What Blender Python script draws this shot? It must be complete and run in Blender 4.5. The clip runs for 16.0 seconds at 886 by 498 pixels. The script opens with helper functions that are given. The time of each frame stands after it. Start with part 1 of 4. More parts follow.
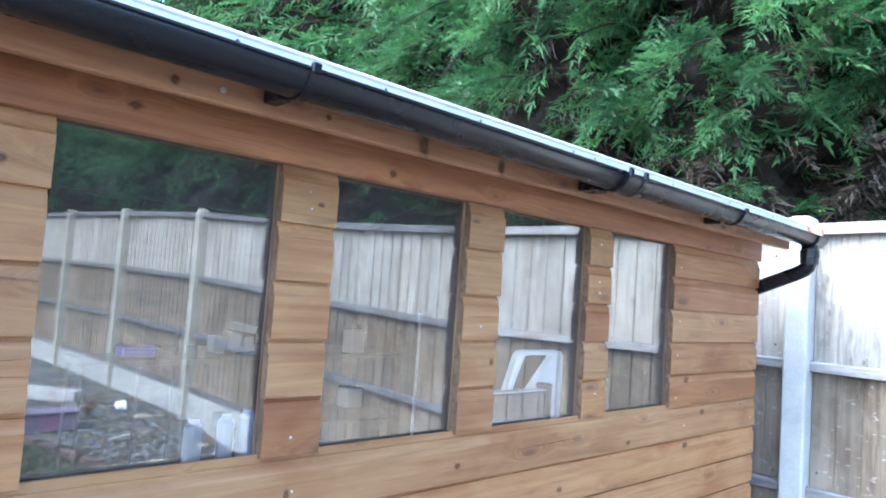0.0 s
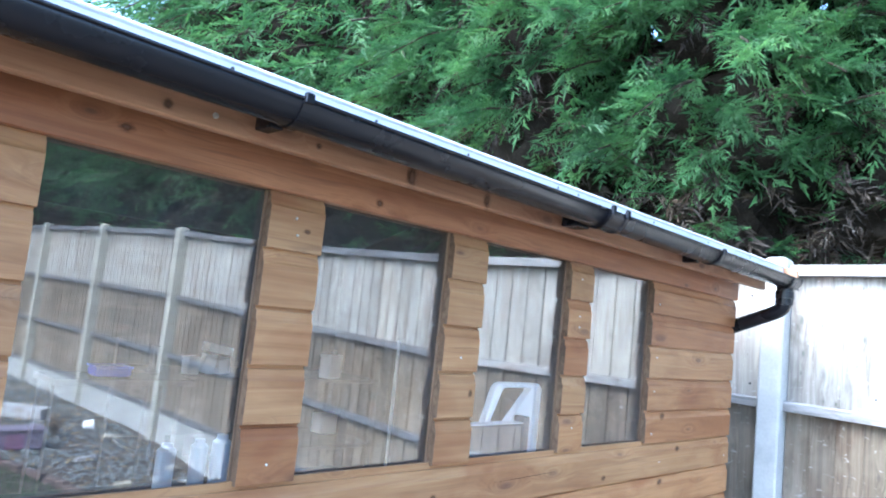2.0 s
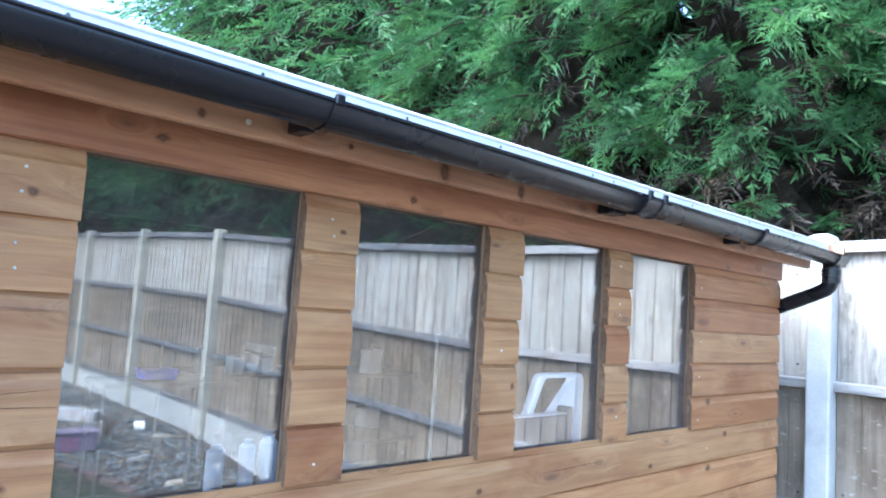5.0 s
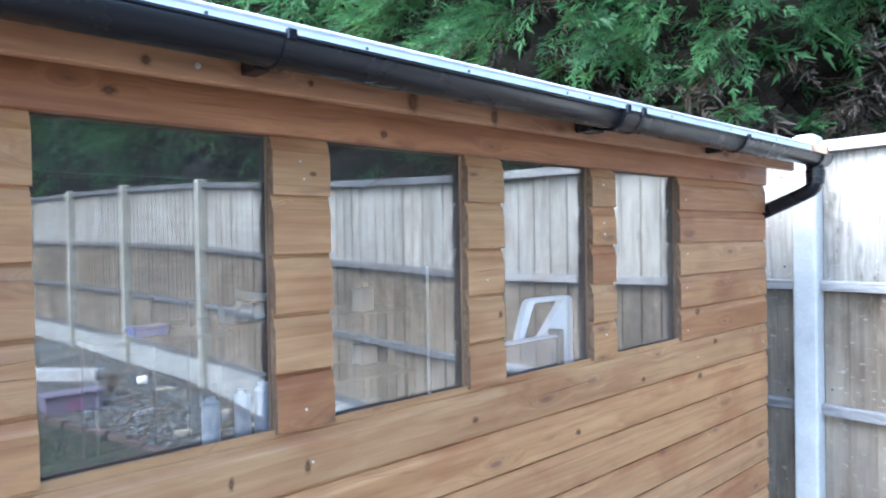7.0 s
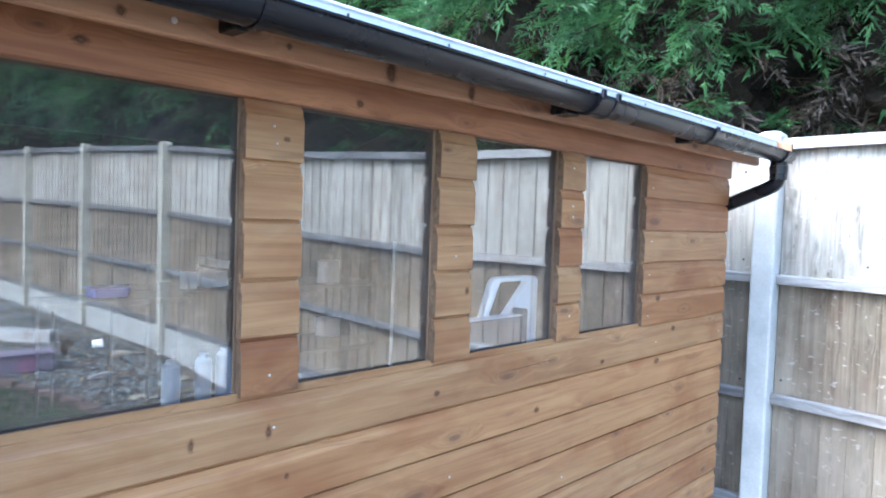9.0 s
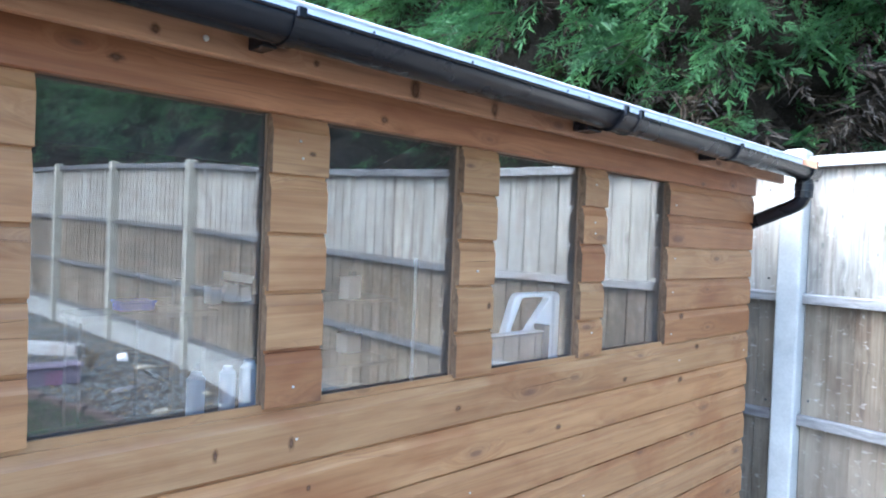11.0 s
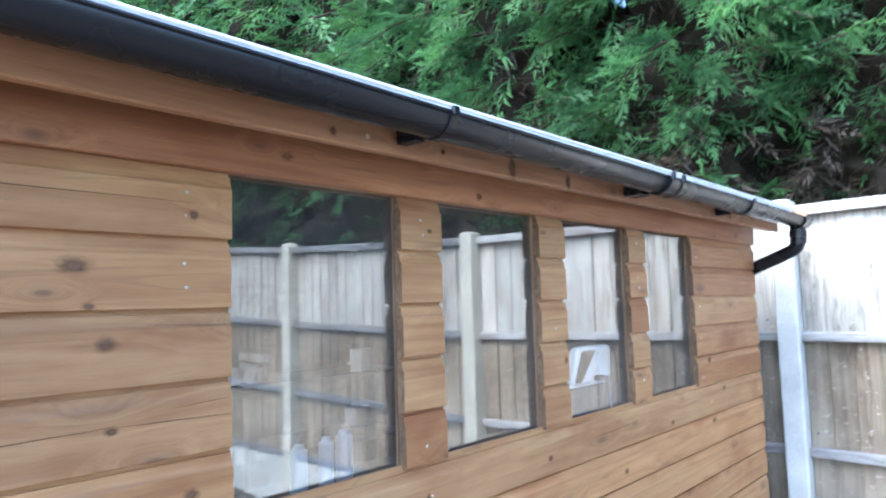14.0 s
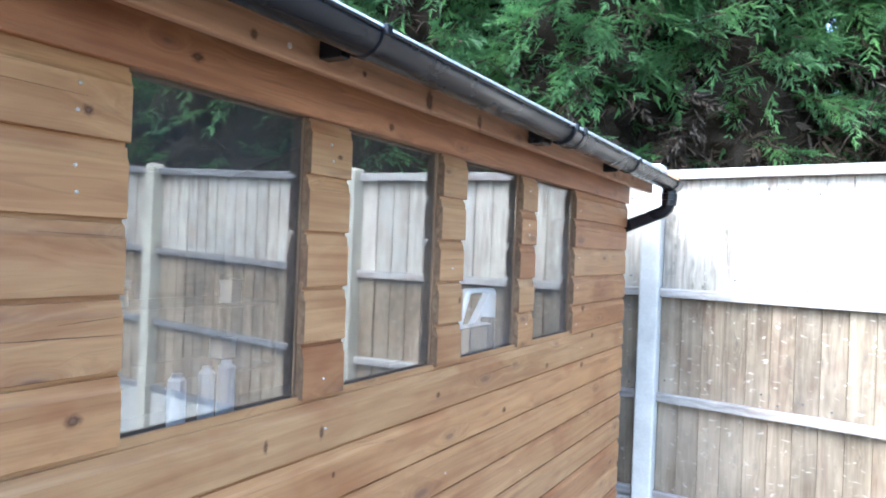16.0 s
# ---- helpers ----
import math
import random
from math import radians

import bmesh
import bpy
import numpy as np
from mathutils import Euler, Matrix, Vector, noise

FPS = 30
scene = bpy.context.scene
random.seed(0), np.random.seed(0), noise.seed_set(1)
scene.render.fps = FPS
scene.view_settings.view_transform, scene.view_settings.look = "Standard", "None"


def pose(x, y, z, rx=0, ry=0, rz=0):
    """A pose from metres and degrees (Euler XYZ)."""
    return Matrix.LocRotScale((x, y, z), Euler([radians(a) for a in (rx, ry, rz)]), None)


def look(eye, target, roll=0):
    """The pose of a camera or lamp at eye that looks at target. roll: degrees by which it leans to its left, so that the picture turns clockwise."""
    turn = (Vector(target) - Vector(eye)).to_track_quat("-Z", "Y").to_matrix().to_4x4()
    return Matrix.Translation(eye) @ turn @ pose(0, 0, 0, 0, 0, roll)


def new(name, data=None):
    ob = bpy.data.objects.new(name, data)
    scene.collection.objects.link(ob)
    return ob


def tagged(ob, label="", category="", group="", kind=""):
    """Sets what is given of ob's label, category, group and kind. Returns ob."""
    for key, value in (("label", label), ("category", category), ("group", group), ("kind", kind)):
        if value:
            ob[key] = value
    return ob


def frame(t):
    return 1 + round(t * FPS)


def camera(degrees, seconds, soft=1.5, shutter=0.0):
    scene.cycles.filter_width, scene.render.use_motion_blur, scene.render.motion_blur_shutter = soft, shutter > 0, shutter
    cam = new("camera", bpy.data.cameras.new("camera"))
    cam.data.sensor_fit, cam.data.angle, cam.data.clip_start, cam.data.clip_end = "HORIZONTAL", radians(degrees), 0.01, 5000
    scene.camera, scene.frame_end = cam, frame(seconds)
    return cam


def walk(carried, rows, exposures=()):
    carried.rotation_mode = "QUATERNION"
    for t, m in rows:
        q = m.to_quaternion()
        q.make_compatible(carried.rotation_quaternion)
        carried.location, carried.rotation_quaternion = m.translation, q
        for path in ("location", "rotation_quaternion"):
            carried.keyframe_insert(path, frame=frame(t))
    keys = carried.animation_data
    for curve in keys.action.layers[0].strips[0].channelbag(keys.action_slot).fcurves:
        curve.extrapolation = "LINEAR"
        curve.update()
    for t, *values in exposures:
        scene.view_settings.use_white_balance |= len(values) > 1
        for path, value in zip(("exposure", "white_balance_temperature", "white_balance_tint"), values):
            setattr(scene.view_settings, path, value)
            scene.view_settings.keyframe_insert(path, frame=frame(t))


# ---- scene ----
cam = camera(65.6, 16.0, soft=1.9, shutter=0.5)
PATH = [
    (0, (0.198, 0.175, 1.641), (1.574, 1.62, 1.77), 4.1),
    (0.5, (0.2, 0.168, 1.645), (1.57, 1.618, 1.776), 4.3),
    (1, (0.197, 0.16, 1.646), (1.581, 1.595, 1.806), 4.3),
    (1.5, (0.187, 0.16, 1.655), (1.59, 1.573, 1.842), 5.1),
    (2, (0.184, 0.173, 1.648), (1.592, 1.578, 1.859), 6.0),
    (2.5, (0.19, 0.182, 1.638), (1.551, 1.634, 1.831), 5.0),
    (3, (0.186, 0.182, 1.64), (1.526, 1.657, 1.82), 4.8),
    (3.5, (0.183, 0.179, 1.644), (1.523, 1.654, 1.82), 4.5),
    (5.8, (0.183, 0.18, 1.66), (1.508, 1.667, 1.844), 3.0),
    (6, (0.183, 0.184, 1.651), (1.481, 1.692, 1.849), 2.6),
    (6.5, (0.208, 0.198, 1.657), (1.526, 1.701, 1.717), -0.6),
    (7, (0.22, 0.188, 1.665), (1.593, 1.642, 1.639), -1.0),
    (7.5, (0.221, 0.188, 1.655), (1.641, 1.596, 1.619), -0.4),
    (8, (0.208, 0.19, 1.65), (1.65, 1.573, 1.58), 1.2),
    (8.2, (0.209, 0.192, 1.653), (1.658, 1.567, 1.569), 1.8),
    (10.3, (0.21, 0.184, 1.656), (1.634, 1.586, 1.581), 2.4),
    (10.5, (0.206, 0.186, 1.647), (1.625, 1.594, 1.593), 2.3),
    (11, (0.201, 0.185, 1.648), (1.6, 1.613, 1.612), 2.3),
    (11.5, (0.203, 0.199, 1.644), (1.569, 1.66, 1.612), 3.0),
    (12, (0.187, 0.219, 1.643), (1.508, 1.721, 1.61), 2.0),
    (12.5, (0.158, 0.288, 1.637), (1.494, 1.776, 1.63), 0.5),
    (13, (0.055, 0.272, 1.632), (1.459, 1.696, 1.659), 1.8),
    (13.5, (-0.063, 0.261, 1.616), (1.354, 1.671, 1.671), -3.5),
    (14, (-0.12, 0.318, 1.638), (1.375, 1.637, 1.801), -1.7),
    (14.5, (-0.117, 0.38, 1.634), (1.474, 1.584, 1.782), 0.0),
    (15, (-0.124, 0.416, 1.625), (1.534, 1.533, 1.688), 1.1),
    (15.5, (-0.13, 0.423, 1.615), (1.576, 1.466, 1.631), 2.4),
    (16, (-0.139, 0.408, 1.621), (1.586, 1.42, 1.619), 2.3),
]
walk(cam, [(t, look(eye, target, roll)) for t, eye, target, roll in PATH], [(0.0, 3.09, 5150, 5), (3.5, 3.13, 5130, 5), (6.0, 3.16, 5110, 5), (7.0, 3.02, 5180, 5), (11.0, 2.92, 5210, 5), (14.5, 3.1, 5330, 5), (16.0, 3.05, 5430, 5)])

# ---- world, sun and exposure ----
world = bpy.data.worlds.new("sky")
scene.world = world
world.use_nodes = True
SUN_FROM = Vector((-0.62, 0.22, 0.75)).normalized()
wn = world.node_tree.nodes
sky = wn.new("ShaderNodeTexSky")
sky.sky_type = "NISHITA"
sky.sun_disc = False
sky.sun_elevation = math.asin(SUN_FROM.z)
sky.sun_rotation = math.atan2(SUN_FROM.x, SUN_FROM.y)
sky.dust_density = 3.0
sky.air_density = 1.0
wn["Background"].inputs["Strength"].default_value = 0.15
world.node_tree.links.new(sky.outputs["Color"], wn["Background"].inputs["Color"])
sun = new("sun", bpy.data.lights.new("sun", "SUN"))
sun.data.energy = 1.3
sun.data.angle = radians(50)
sun.data.color = (1.0, 0.97, 0.93)
sun.matrix_world = look((0, 0, 8), Vector((0, 0, 8)) - SUN_FROM)


# ---- materials ----
def nodes_of(name):
    m = bpy.data.materials.new(name)
    m.use_nodes = True
    nt = m.node_tree
    return m, nt, nt.nodes["Principled BSDF"]


def node(nt, kind, **props):
    n = nt.nodes.new(kind)
    for key, value in props.items():
        if key in ("operation", "blend_type", "data_type", "feature", "noise_dimensions", "voronoi_dimensions", "interpolation_type"):
            if key == "operation":
                n.operation = value
            elif key == "blend_type":
                n.blend_type = value
            elif key == "data_type":
                n.data_type = value
            elif key == "feature":
                n.feature = value
        else:
            n.inputs[key].default_value = value
    return n


def ramp(nt, source, stops):
    r = nt.nodes.new("ShaderNodeValToRGB")
    while len(r.color_ramp.elements) < len(stops):
        r.color_ramp.elements.new(0.5)
    for e, (p, c) in zip(r.color_ramp.elements, stops):
        e.position = p
        e.color = (*c, 1) if len(c) == 3 else c
    nt.links.new(source, r.inputs["Fac"])
    return r.outputs["Color"]


def mix(nt, blend, fac, a, b):
    n = nt.nodes.new("ShaderNodeMix")
    n.data_type, n.blend_type = "RGBA", blend
    for socket, value in ((n.inputs[0], fac), (n.inputs[6], a), (n.inputs[7], b)):
        if hasattr(value, "is_linked"):
            nt.links.new(value, socket)
        elif isinstance(value, tuple):
            socket.default_value = (*value, 1)
        else:
            socket.default_value = value
    return n.outputs[2]


def coords(nt, scale, shift=1.0):
    """Object coordinates, moved by the piece's random number, stretched by scale."""
    tc = nt.nodes.new("ShaderNodeTexCoord")
    info = nt.nodes.new("ShaderNodeObjectInfo")
    off = node(nt, "ShaderNodeVectorMath", operation="SCALE")
    off.inputs[0].default_value = (37.0, 23.0, 51.0)
    nt.links.new(info.outputs["Random"], off.inputs["Scale"])
    add = node(nt, "ShaderNodeVectorMath", operation="ADD")
    nt.links.new(tc.outputs["Object"], add.inputs[0])
    if shift:
        nt.links.new(off.outputs[0], add.inputs[1])
    mp = nt.nodes.new("ShaderNodeMapping")
    mp.inputs["Scale"].default_value = scale
    nt.links.new(add.outputs[0], mp.inputs["Vector"])
    return mp.outputs["Vector"], info.outputs["Random"]


def noise_tex(nt, vec, scale, detail=4.0, rough=0.55, distortion=0.0):
    n = node(nt, "ShaderNodeTexNoise", Scale=scale, Detail=detail, Roughness=rough, Distortion=distortion)
    nt.links.new(vec, n.inputs["Vector"])
    return n.outputs["Fac"]


def bump(nt, height, strength, distance, bsdf):
    b = node(nt, "ShaderNodeBump", Strength=strength, Distance=distance)
    nt.links.new(height, b.inputs["Height"])
    nt.links.new(b.outputs["Normal"], bsdf.inputs["Normal"])


def wood(name, dark, mid, light, grain, rough=0.6, knots=0.5, tint=0.25, knot_col=(0.12, 0.055, 0.03), weather=None, cell=(3.6, 0.0, 8.0), swirl=0.5, hue=0.0, streak=0.45, crack=0.0, flecks=None):
    """Timber with grain along one axis: grain is the stretch of the coordinates, small along the fibre.
    cell sets the spacing of the knots; the grain bends round them by swirl."""
    m, nt, p = nodes_of(name)
    v0, rnd = coords(nt, grain)
    # knots: cells in the plane of the face
    kv, _ = coords(nt, cell)
    sep = nt.nodes.new("ShaderNodeSeparateXYZ")
    nt.links.new(kv, sep.inputs[0])
    uu = node(nt, "ShaderNodeMath", operation="ADD")
    nt.links.new(sep.outputs[0], uu.inputs[0])
    nt.links.new(sep.outputs[1], uu.inputs[1])
    flat = nt.nodes.new("ShaderNodeCombineXYZ")
    nt.links.new(uu.outputs[0], flat.inputs[0])
    nt.links.new(sep.outputs[2], flat.inputs[1])
    vor = node(nt, "ShaderNodeTexVoronoi", Scale=1.0, Randomness=0.95)
    vor.voronoi_dimensions = "2D"
    nt.links.new(flat.outputs[0], vor.inputs["Vector"])
    pick = node(nt, "ShaderNodeSeparateColor")
    nt.links.new(vor.outputs["Color"], pick.inputs[0])
    grow = node(nt, "ShaderNodeMath", operation="MULTIPLY_ADD")
    nt.links.new(pick.outputs[1], grow.inputs[0])
    grow.inputs[1].default_value, grow.inputs[2].default_value = 2.2, 0.75
    dist = node(nt, "ShaderNodeMath", operation="MULTIPLY")
    nt.links.new(vor.outputs["Distance"], dist.inputs[0])
    nt.links.new(grow.outputs[0], dist.inputs[1])
    some = ramp(nt, pick.outputs[0], [(0.3, (0, 0, 0)), (0.62, (1, 1, 1))])
    bend = node(nt, "ShaderNodeMath", operation="MULTIPLY")
    nt.links.new(ramp(nt, dist.outputs[0], [(0.0, (swirl,) * 3), (0.12, (swirl * 0.62,) * 3), (0.3, (swirl * 0.2,) * 3), (0.55, (0, 0, 0))]), bend.inputs[0])
    nt.links.new(some, bend.inputs[1])
    push = nt.nodes.new("ShaderNodeCombineXYZ")
    for k in range(3):
        if grain[k] > 2:
            nt.links.new(bend.outputs[0], push.inputs[k])
    add = node(nt, "ShaderNodeVectorMath", operation="ADD")
    nt.links.new(v0, add.inputs[0])
    nt.links.new(push.outputs[0], add.inputs[1])
    v = add.outputs[0]
    broad = noise_tex(nt, v, 4.0, 3, 0.5, 1.2)
    fine = noise_tex(nt, v, 30.0, 5, 0.65, 0.3)
    pv, _ = coords(nt, tuple(min(2.5, 1.0 + g * 0.18) for g in grain))
    patch = noise_tex(nt, pv, 3.2, 3, 0.55, 0.5)
    col = ramp(nt, broad, [(0.3, dark), (0.5, mid), (0.7, light)])
    fcol = ramp(nt, fine, [(0.3, (0.62, 0.58, 0.55)), (0.55, (1, 1, 1)), (0.8, (1.12, 1.1, 1.08))])
    col = mix(nt, "MULTIPLY", streak, col, fcol)
    col = mix(nt, "MULTIPLY", 0.75, col, ramp(nt, patch, [(0.32, (0.74 - 0.03 * hue, 0.62 - 0.09 * hue, 0.56 - 0.12 * hue)), (0.5, (1, 1, 1)), (0.7, (1.12, 1.12, 1.12))]))
    kmask = ramp(nt, dist.outputs[0], [(0.0, (1, 1, 1)), (0.065, (0.85, 0.85, 0.85)), (0.10, (0.45, 0.45, 0.45)), (0.15, (0.2, 0.2, 0.2)), (0.3, (0, 0, 0))])
    kf0 = node(nt, "ShaderNodeMath", operation="MULTIPLY")
    nt.links.new(kmask, kf0.inputs[0])
    nt.links.new(some, kf0.inputs[1])
    kfac = node(nt, "ShaderNodeMath", operation="MULTIPLY")
    nt.links.new(kf0.outputs[0], kfac.inputs[0])
    kfac.inputs[1].default_value = knots
    col = mix(nt, "MIX", kfac.outputs[0], col, knot_col)
    if crack:
        # thin shakes and growth lines that follow the fibre
        line = ramp(nt, noise_tex(nt, v, 2.6, 1.5, 0.4, 0.8), [(0.48, (0, 0, 0)), (0.492, (1, 1, 1)), (0.504, (1, 1, 1)), (0.516, (0, 0, 0))])
        lf = node(nt, "ShaderNodeMath", operation="MULTIPLY")
        nt.links.new(line, lf.inputs[0])
        nt.links.new(ramp(nt, patch, [(0.42, (0, 0, 0)), (0.62, (crack,) * 3)]), lf.inputs[1])
        col = mix(nt, "MIX", lf.outputs[0], col, knot_col)
    if flecks:
        # short pale flecks
        bv, _ = coords(nt, (0.0, 22.0, 48.0))
        col = mix(nt, "MIX", ramp(nt, noise_tex(nt, bv, 1.0, 2, 0.5, 0.4), [(0.63, (0, 0, 0)), (0.76, (0.75, 0.75, 0.75))]), col, flecks)
        mv, _ = coords(nt, (0.0, 5.0, 2.6), 0)
        col = mix(nt, "MULTIPLY", 0.85, col, ramp(nt, noise_tex(nt, mv, 1.0, 5, 0.65, 0.6), [(0.32, (0.52, 0.5, 0.47)), (0.5, (0.95, 0.95, 0.95)), (0.7, (1.18, 1.17, 1.15))]))
    tone = ramp(nt, rnd, [(0.0, (1 - tint, 1 - tint * (1 + hue), 1 - tint * (1 + 1.6 * hue))), (0.3, (1, 1, 0.98)), (0.55, (1 + tint * 0.5, 1 + tint * 0.4 - hue * 0.05, 1 + tint * 0.3 - hue * 0.12)), (0.75, (1 - tint * 0.5, 1 - tint * 0.4, 1 - tint * 0.4)), (1.0, (1 + tint * 0.7, 1 + tint * 0.62, 1 + tint * 0.4))])
    col = mix(nt, "MULTIPLY", 1.0, col, tone)
    if weather:
        tc = nt.nodes.new("ShaderNodeTexCoord")
        w = noise_tex(nt, tc.outputs["Object"], 1.6, 4, 0.6)
        wm = ramp(nt, w, [(0.42, (0, 0, 0)), (0.7, (1, 1, 1))])
        wf = node(nt, "ShaderNodeMath", operation="MULTIPLY")
        nt.links.new(wm, wf.inputs[0])
        wf.inputs[1].default_value = 0.5
        col = mix(nt, "MIX", wf.outputs[0], col, weather)
    nt.links.new(col, p.inputs["Base Color"])
    rr = ramp(nt, fine, [(0.2, (rough - 0.12,) * 3), (0.8, (rough + 0.14,) * 3)])
    nt.links.new(rr, p.inputs["Roughness"])
    lump = node(nt, "ShaderNodeMath", operation="MULTIPLY_ADD")
    nt.links.new(kf0.outputs[0], lump.inputs[0])
    lump.inputs[1].default_value = 1.6
    nt.links.new(fine, lump.inputs[2])
    bump(nt, lump.outputs[0], 0.35, 0.002, p)
    return m


def plain(name, col, rough, metal=0.0, vary=0.12, scale=9.0, relief=0.1, spec=0.5, sheen=0.08):
    m, nt, p = nodes_of(name)
    v, _ = coords(nt, (1, 1, 1))
    n = noise_tex(nt, v, scale, 6, 0.6)
    f = noise_tex(nt, v, scale * 14, 3, 0.6)
    c = ramp(nt, n, [(0.3, tuple(x * (1 - vary) for x in col)), (0.7, tuple(min(1, x * (1 + vary)) for x in col))])
    c = mix(nt, "MULTIPLY", vary * 1.5, c, ramp(nt, f, [(0.35, (0.6, 0.6, 0.6)), (0.6, (1, 1, 1))]))
    nt.links.new(c, p.inputs["Base Color"])
    p.inputs["Metallic"].default_value = metal
    p.inputs["Specular IOR Level"].default_value = spec
    nt.links.new(ramp(nt, n, [(0.3, (max(0.02, rough - sheen),) * 3), (0.7, (min(1, rough + sheen),) * 3)]), p.inputs["Roughness"])
    if relief:
        bump(nt, f, relief, 0.003, p)
    return m


CEDAR = wood("stained_shiplap", (0.285, 0.139, 0.057), (0.358, 0.192, 0.083), (0.42, 0.243, 0.114), (0.45, 9.0, 9.0), 0.5, 0.72, 0.19, (0.095, 0.042, 0.028), cell=(2.8, 0.0, 8.5), swirl=0.6, hue=0.9, streak=0.3, crack=0.28)
ENDGRAIN = wood("stained_end_grain", (0.115, 0.068, 0.038), (0.165, 0.10, 0.056), (0.22, 0.14, 0.08), (9.0, 9.0, 9.0), 0.75, 0.2)
FASCIA = wood("stained_fascia_timber", (0.30, 0.15, 0.08), (0.37, 0.20, 0.11), (0.43, 0.25, 0.145), (0.35, 8.0, 8.0), 0.5, 0.95, 0.08, cell=(3.6, 0.0, 9.0), crack=0.4)
FRIEZE = wood("stained_frieze_timber", (0.25, 0.105, 0.045), (0.325, 0.145, 0.065), (0.40, 0.19, 0.09), (0.35, 8.0, 8.0), 0.5, 0.85, 0.08, cell=(4.0, 0.0, 9.0), crack=0.4)
BATTEN = wood("weathered_batten", (0.14, 0.083, 0.045), (0.195, 0.118, 0.065), (0.25, 0.16, 0.092), (8.0, 8.0, 0.6), 0.7, 0.3)
# inside timber, darkened so its colour carries the dimness of the room
DIM_INNER = wood("dimmed_inner_timber", (0.045, 0.031, 0.02), (0.068, 0.048, 0.032), (0.095, 0.068, 0.046), (1.0, 8.0, 8.0), 0.75, 0.4)
FENCE_LOW = wood("brown_fence_board", (0.122, 0.093, 0.063), (0.18, 0.144, 0.102), (0.24, 0.197, 0.147), (9.0, 9.0, 0.5), 0.6, 0.7, 0.2, (0.09, 0.075, 0.06), (0.36, 0.31, 0.25), (0.0, 13.0, 6.0), 0.15, streak=0.45, flecks=(0.5, 0.48, 0.45))
FENCE_TOP = wood("silvered_fence_board", (0.19, 0.172, 0.150), (0.315, 0.295, 0.262), (0.43, 0.405, 0.37), (9.0, 9.0, 0.5), 0.6, 0.9, 0.2, (0.10, 0.10, 0.085), (0.46, 0.445, 0.42), (0.0, 13.0, 6.0), 0.15, streak=0.45, flecks=(0.55, 0.54, 0.53))
RAIL = wood("silvered_fence_rail", (0.19, 0.183, 0.182), (0.265, 0.257, 0.255), (0.35, 0.34, 0.335), (9.0, 0.8, 9.0), 0.7, 0.4, 0.12)
# darker copy of RAIL: the dim mirrored view put into the colour
DIMRAIL = wood("dimmed_grey_rail", (0.085, 0.084, 0.088), (0.125, 0.124, 0.13), (0.175, 0.173, 0.178), (9.0, 0.8, 9.0), 0.75, 0.4, 0.12)
CONCRETE = plain("cast_concrete", (0.52, 0.51, 0.475), 0.85, 0, 0.14, 7.0, 0.35)
# same concrete, darkened to the dim look of the mirrored gravel boards
SLAB = plain("dimmed_slab_concrete", (0.34, 0.335, 0.315), 0.85, 0, 0.22, 5.0, 0.35)
# darker CONCRETE for posts seen only mirrored, their dimmer reflection put into it
DIMPOST = plain("dimmed_cast_concrete", (0.345, 0.33, 0.28), 0.85, 0, 0.18, 6.0, 0.35)
GUTTER = plain("black_gutter_plastic", (0.011, 0.012, 0.016), 0.27, 0, 0.04, 5.0, 0.0, 0.33, 0.01)
TRIM = plain("pale_metal_edging", (0.84, 0.84, 0.85), 0.4, 0.0, 0.08, 20.0, 0.05)
FELT = plain("grey_roof_felt", (0.09, 0.09, 0.095), 0.9, 0, 0.2, 30.0, 0.6)
STEEL = plain("zinc_fixing", (0.66, 0.64, 0.6), 0.35, 0.6, 0.1, 60.0, 0)
SEAL = plain("dark_glazing_bead", (0.012, 0.016, 0.026), 0.4, 0, 0.1, 30.0, 0)
WHITE = plain("white_plastic", (0.93, 0.94, 0.95), 0.35, 0, 0.04, 6.0, 0.0)
CRATE = plain("blue_grey_plastic", (0.03, 0.04, 0.058), 0.4, 0, 0.15, 10.0, 0.05)
BOTTLE = plain("pale_blue_plastic", (0.46, 0.52, 0.60), 0.35, 0, 0.06, 10.0, 0)
BLUE = plain("blue_plastic", (0.06, 0.12, 0.85), 0.4, 0, 0.1, 10.0, 0)
PAPER = plain("white_card", (0.78, 0.79, 0.8), 0.7, 0, 0.06, 10.0, 0.05)
BRICKRED = plain("red_brown_clay", (0.105, 0.072, 0.06), 0.85, 0, 0.25, 12.0, 0.4)
WEATHERED = wood("pale_weathered_timber", (0.30, 0.30, 0.31), (0.40, 0.40, 0.41), (0.48, 0.48, 0.48), (0.8, 8.0, 8.0), 0.75, 0.3)
BARK = wood("conifer_bark", (0.028, 0.019, 0.013), (0.05, 0.035, 0.025), (0.085, 0.062, 0.046), (8.0, 8.0, 1.2), 0.9, 0.2)


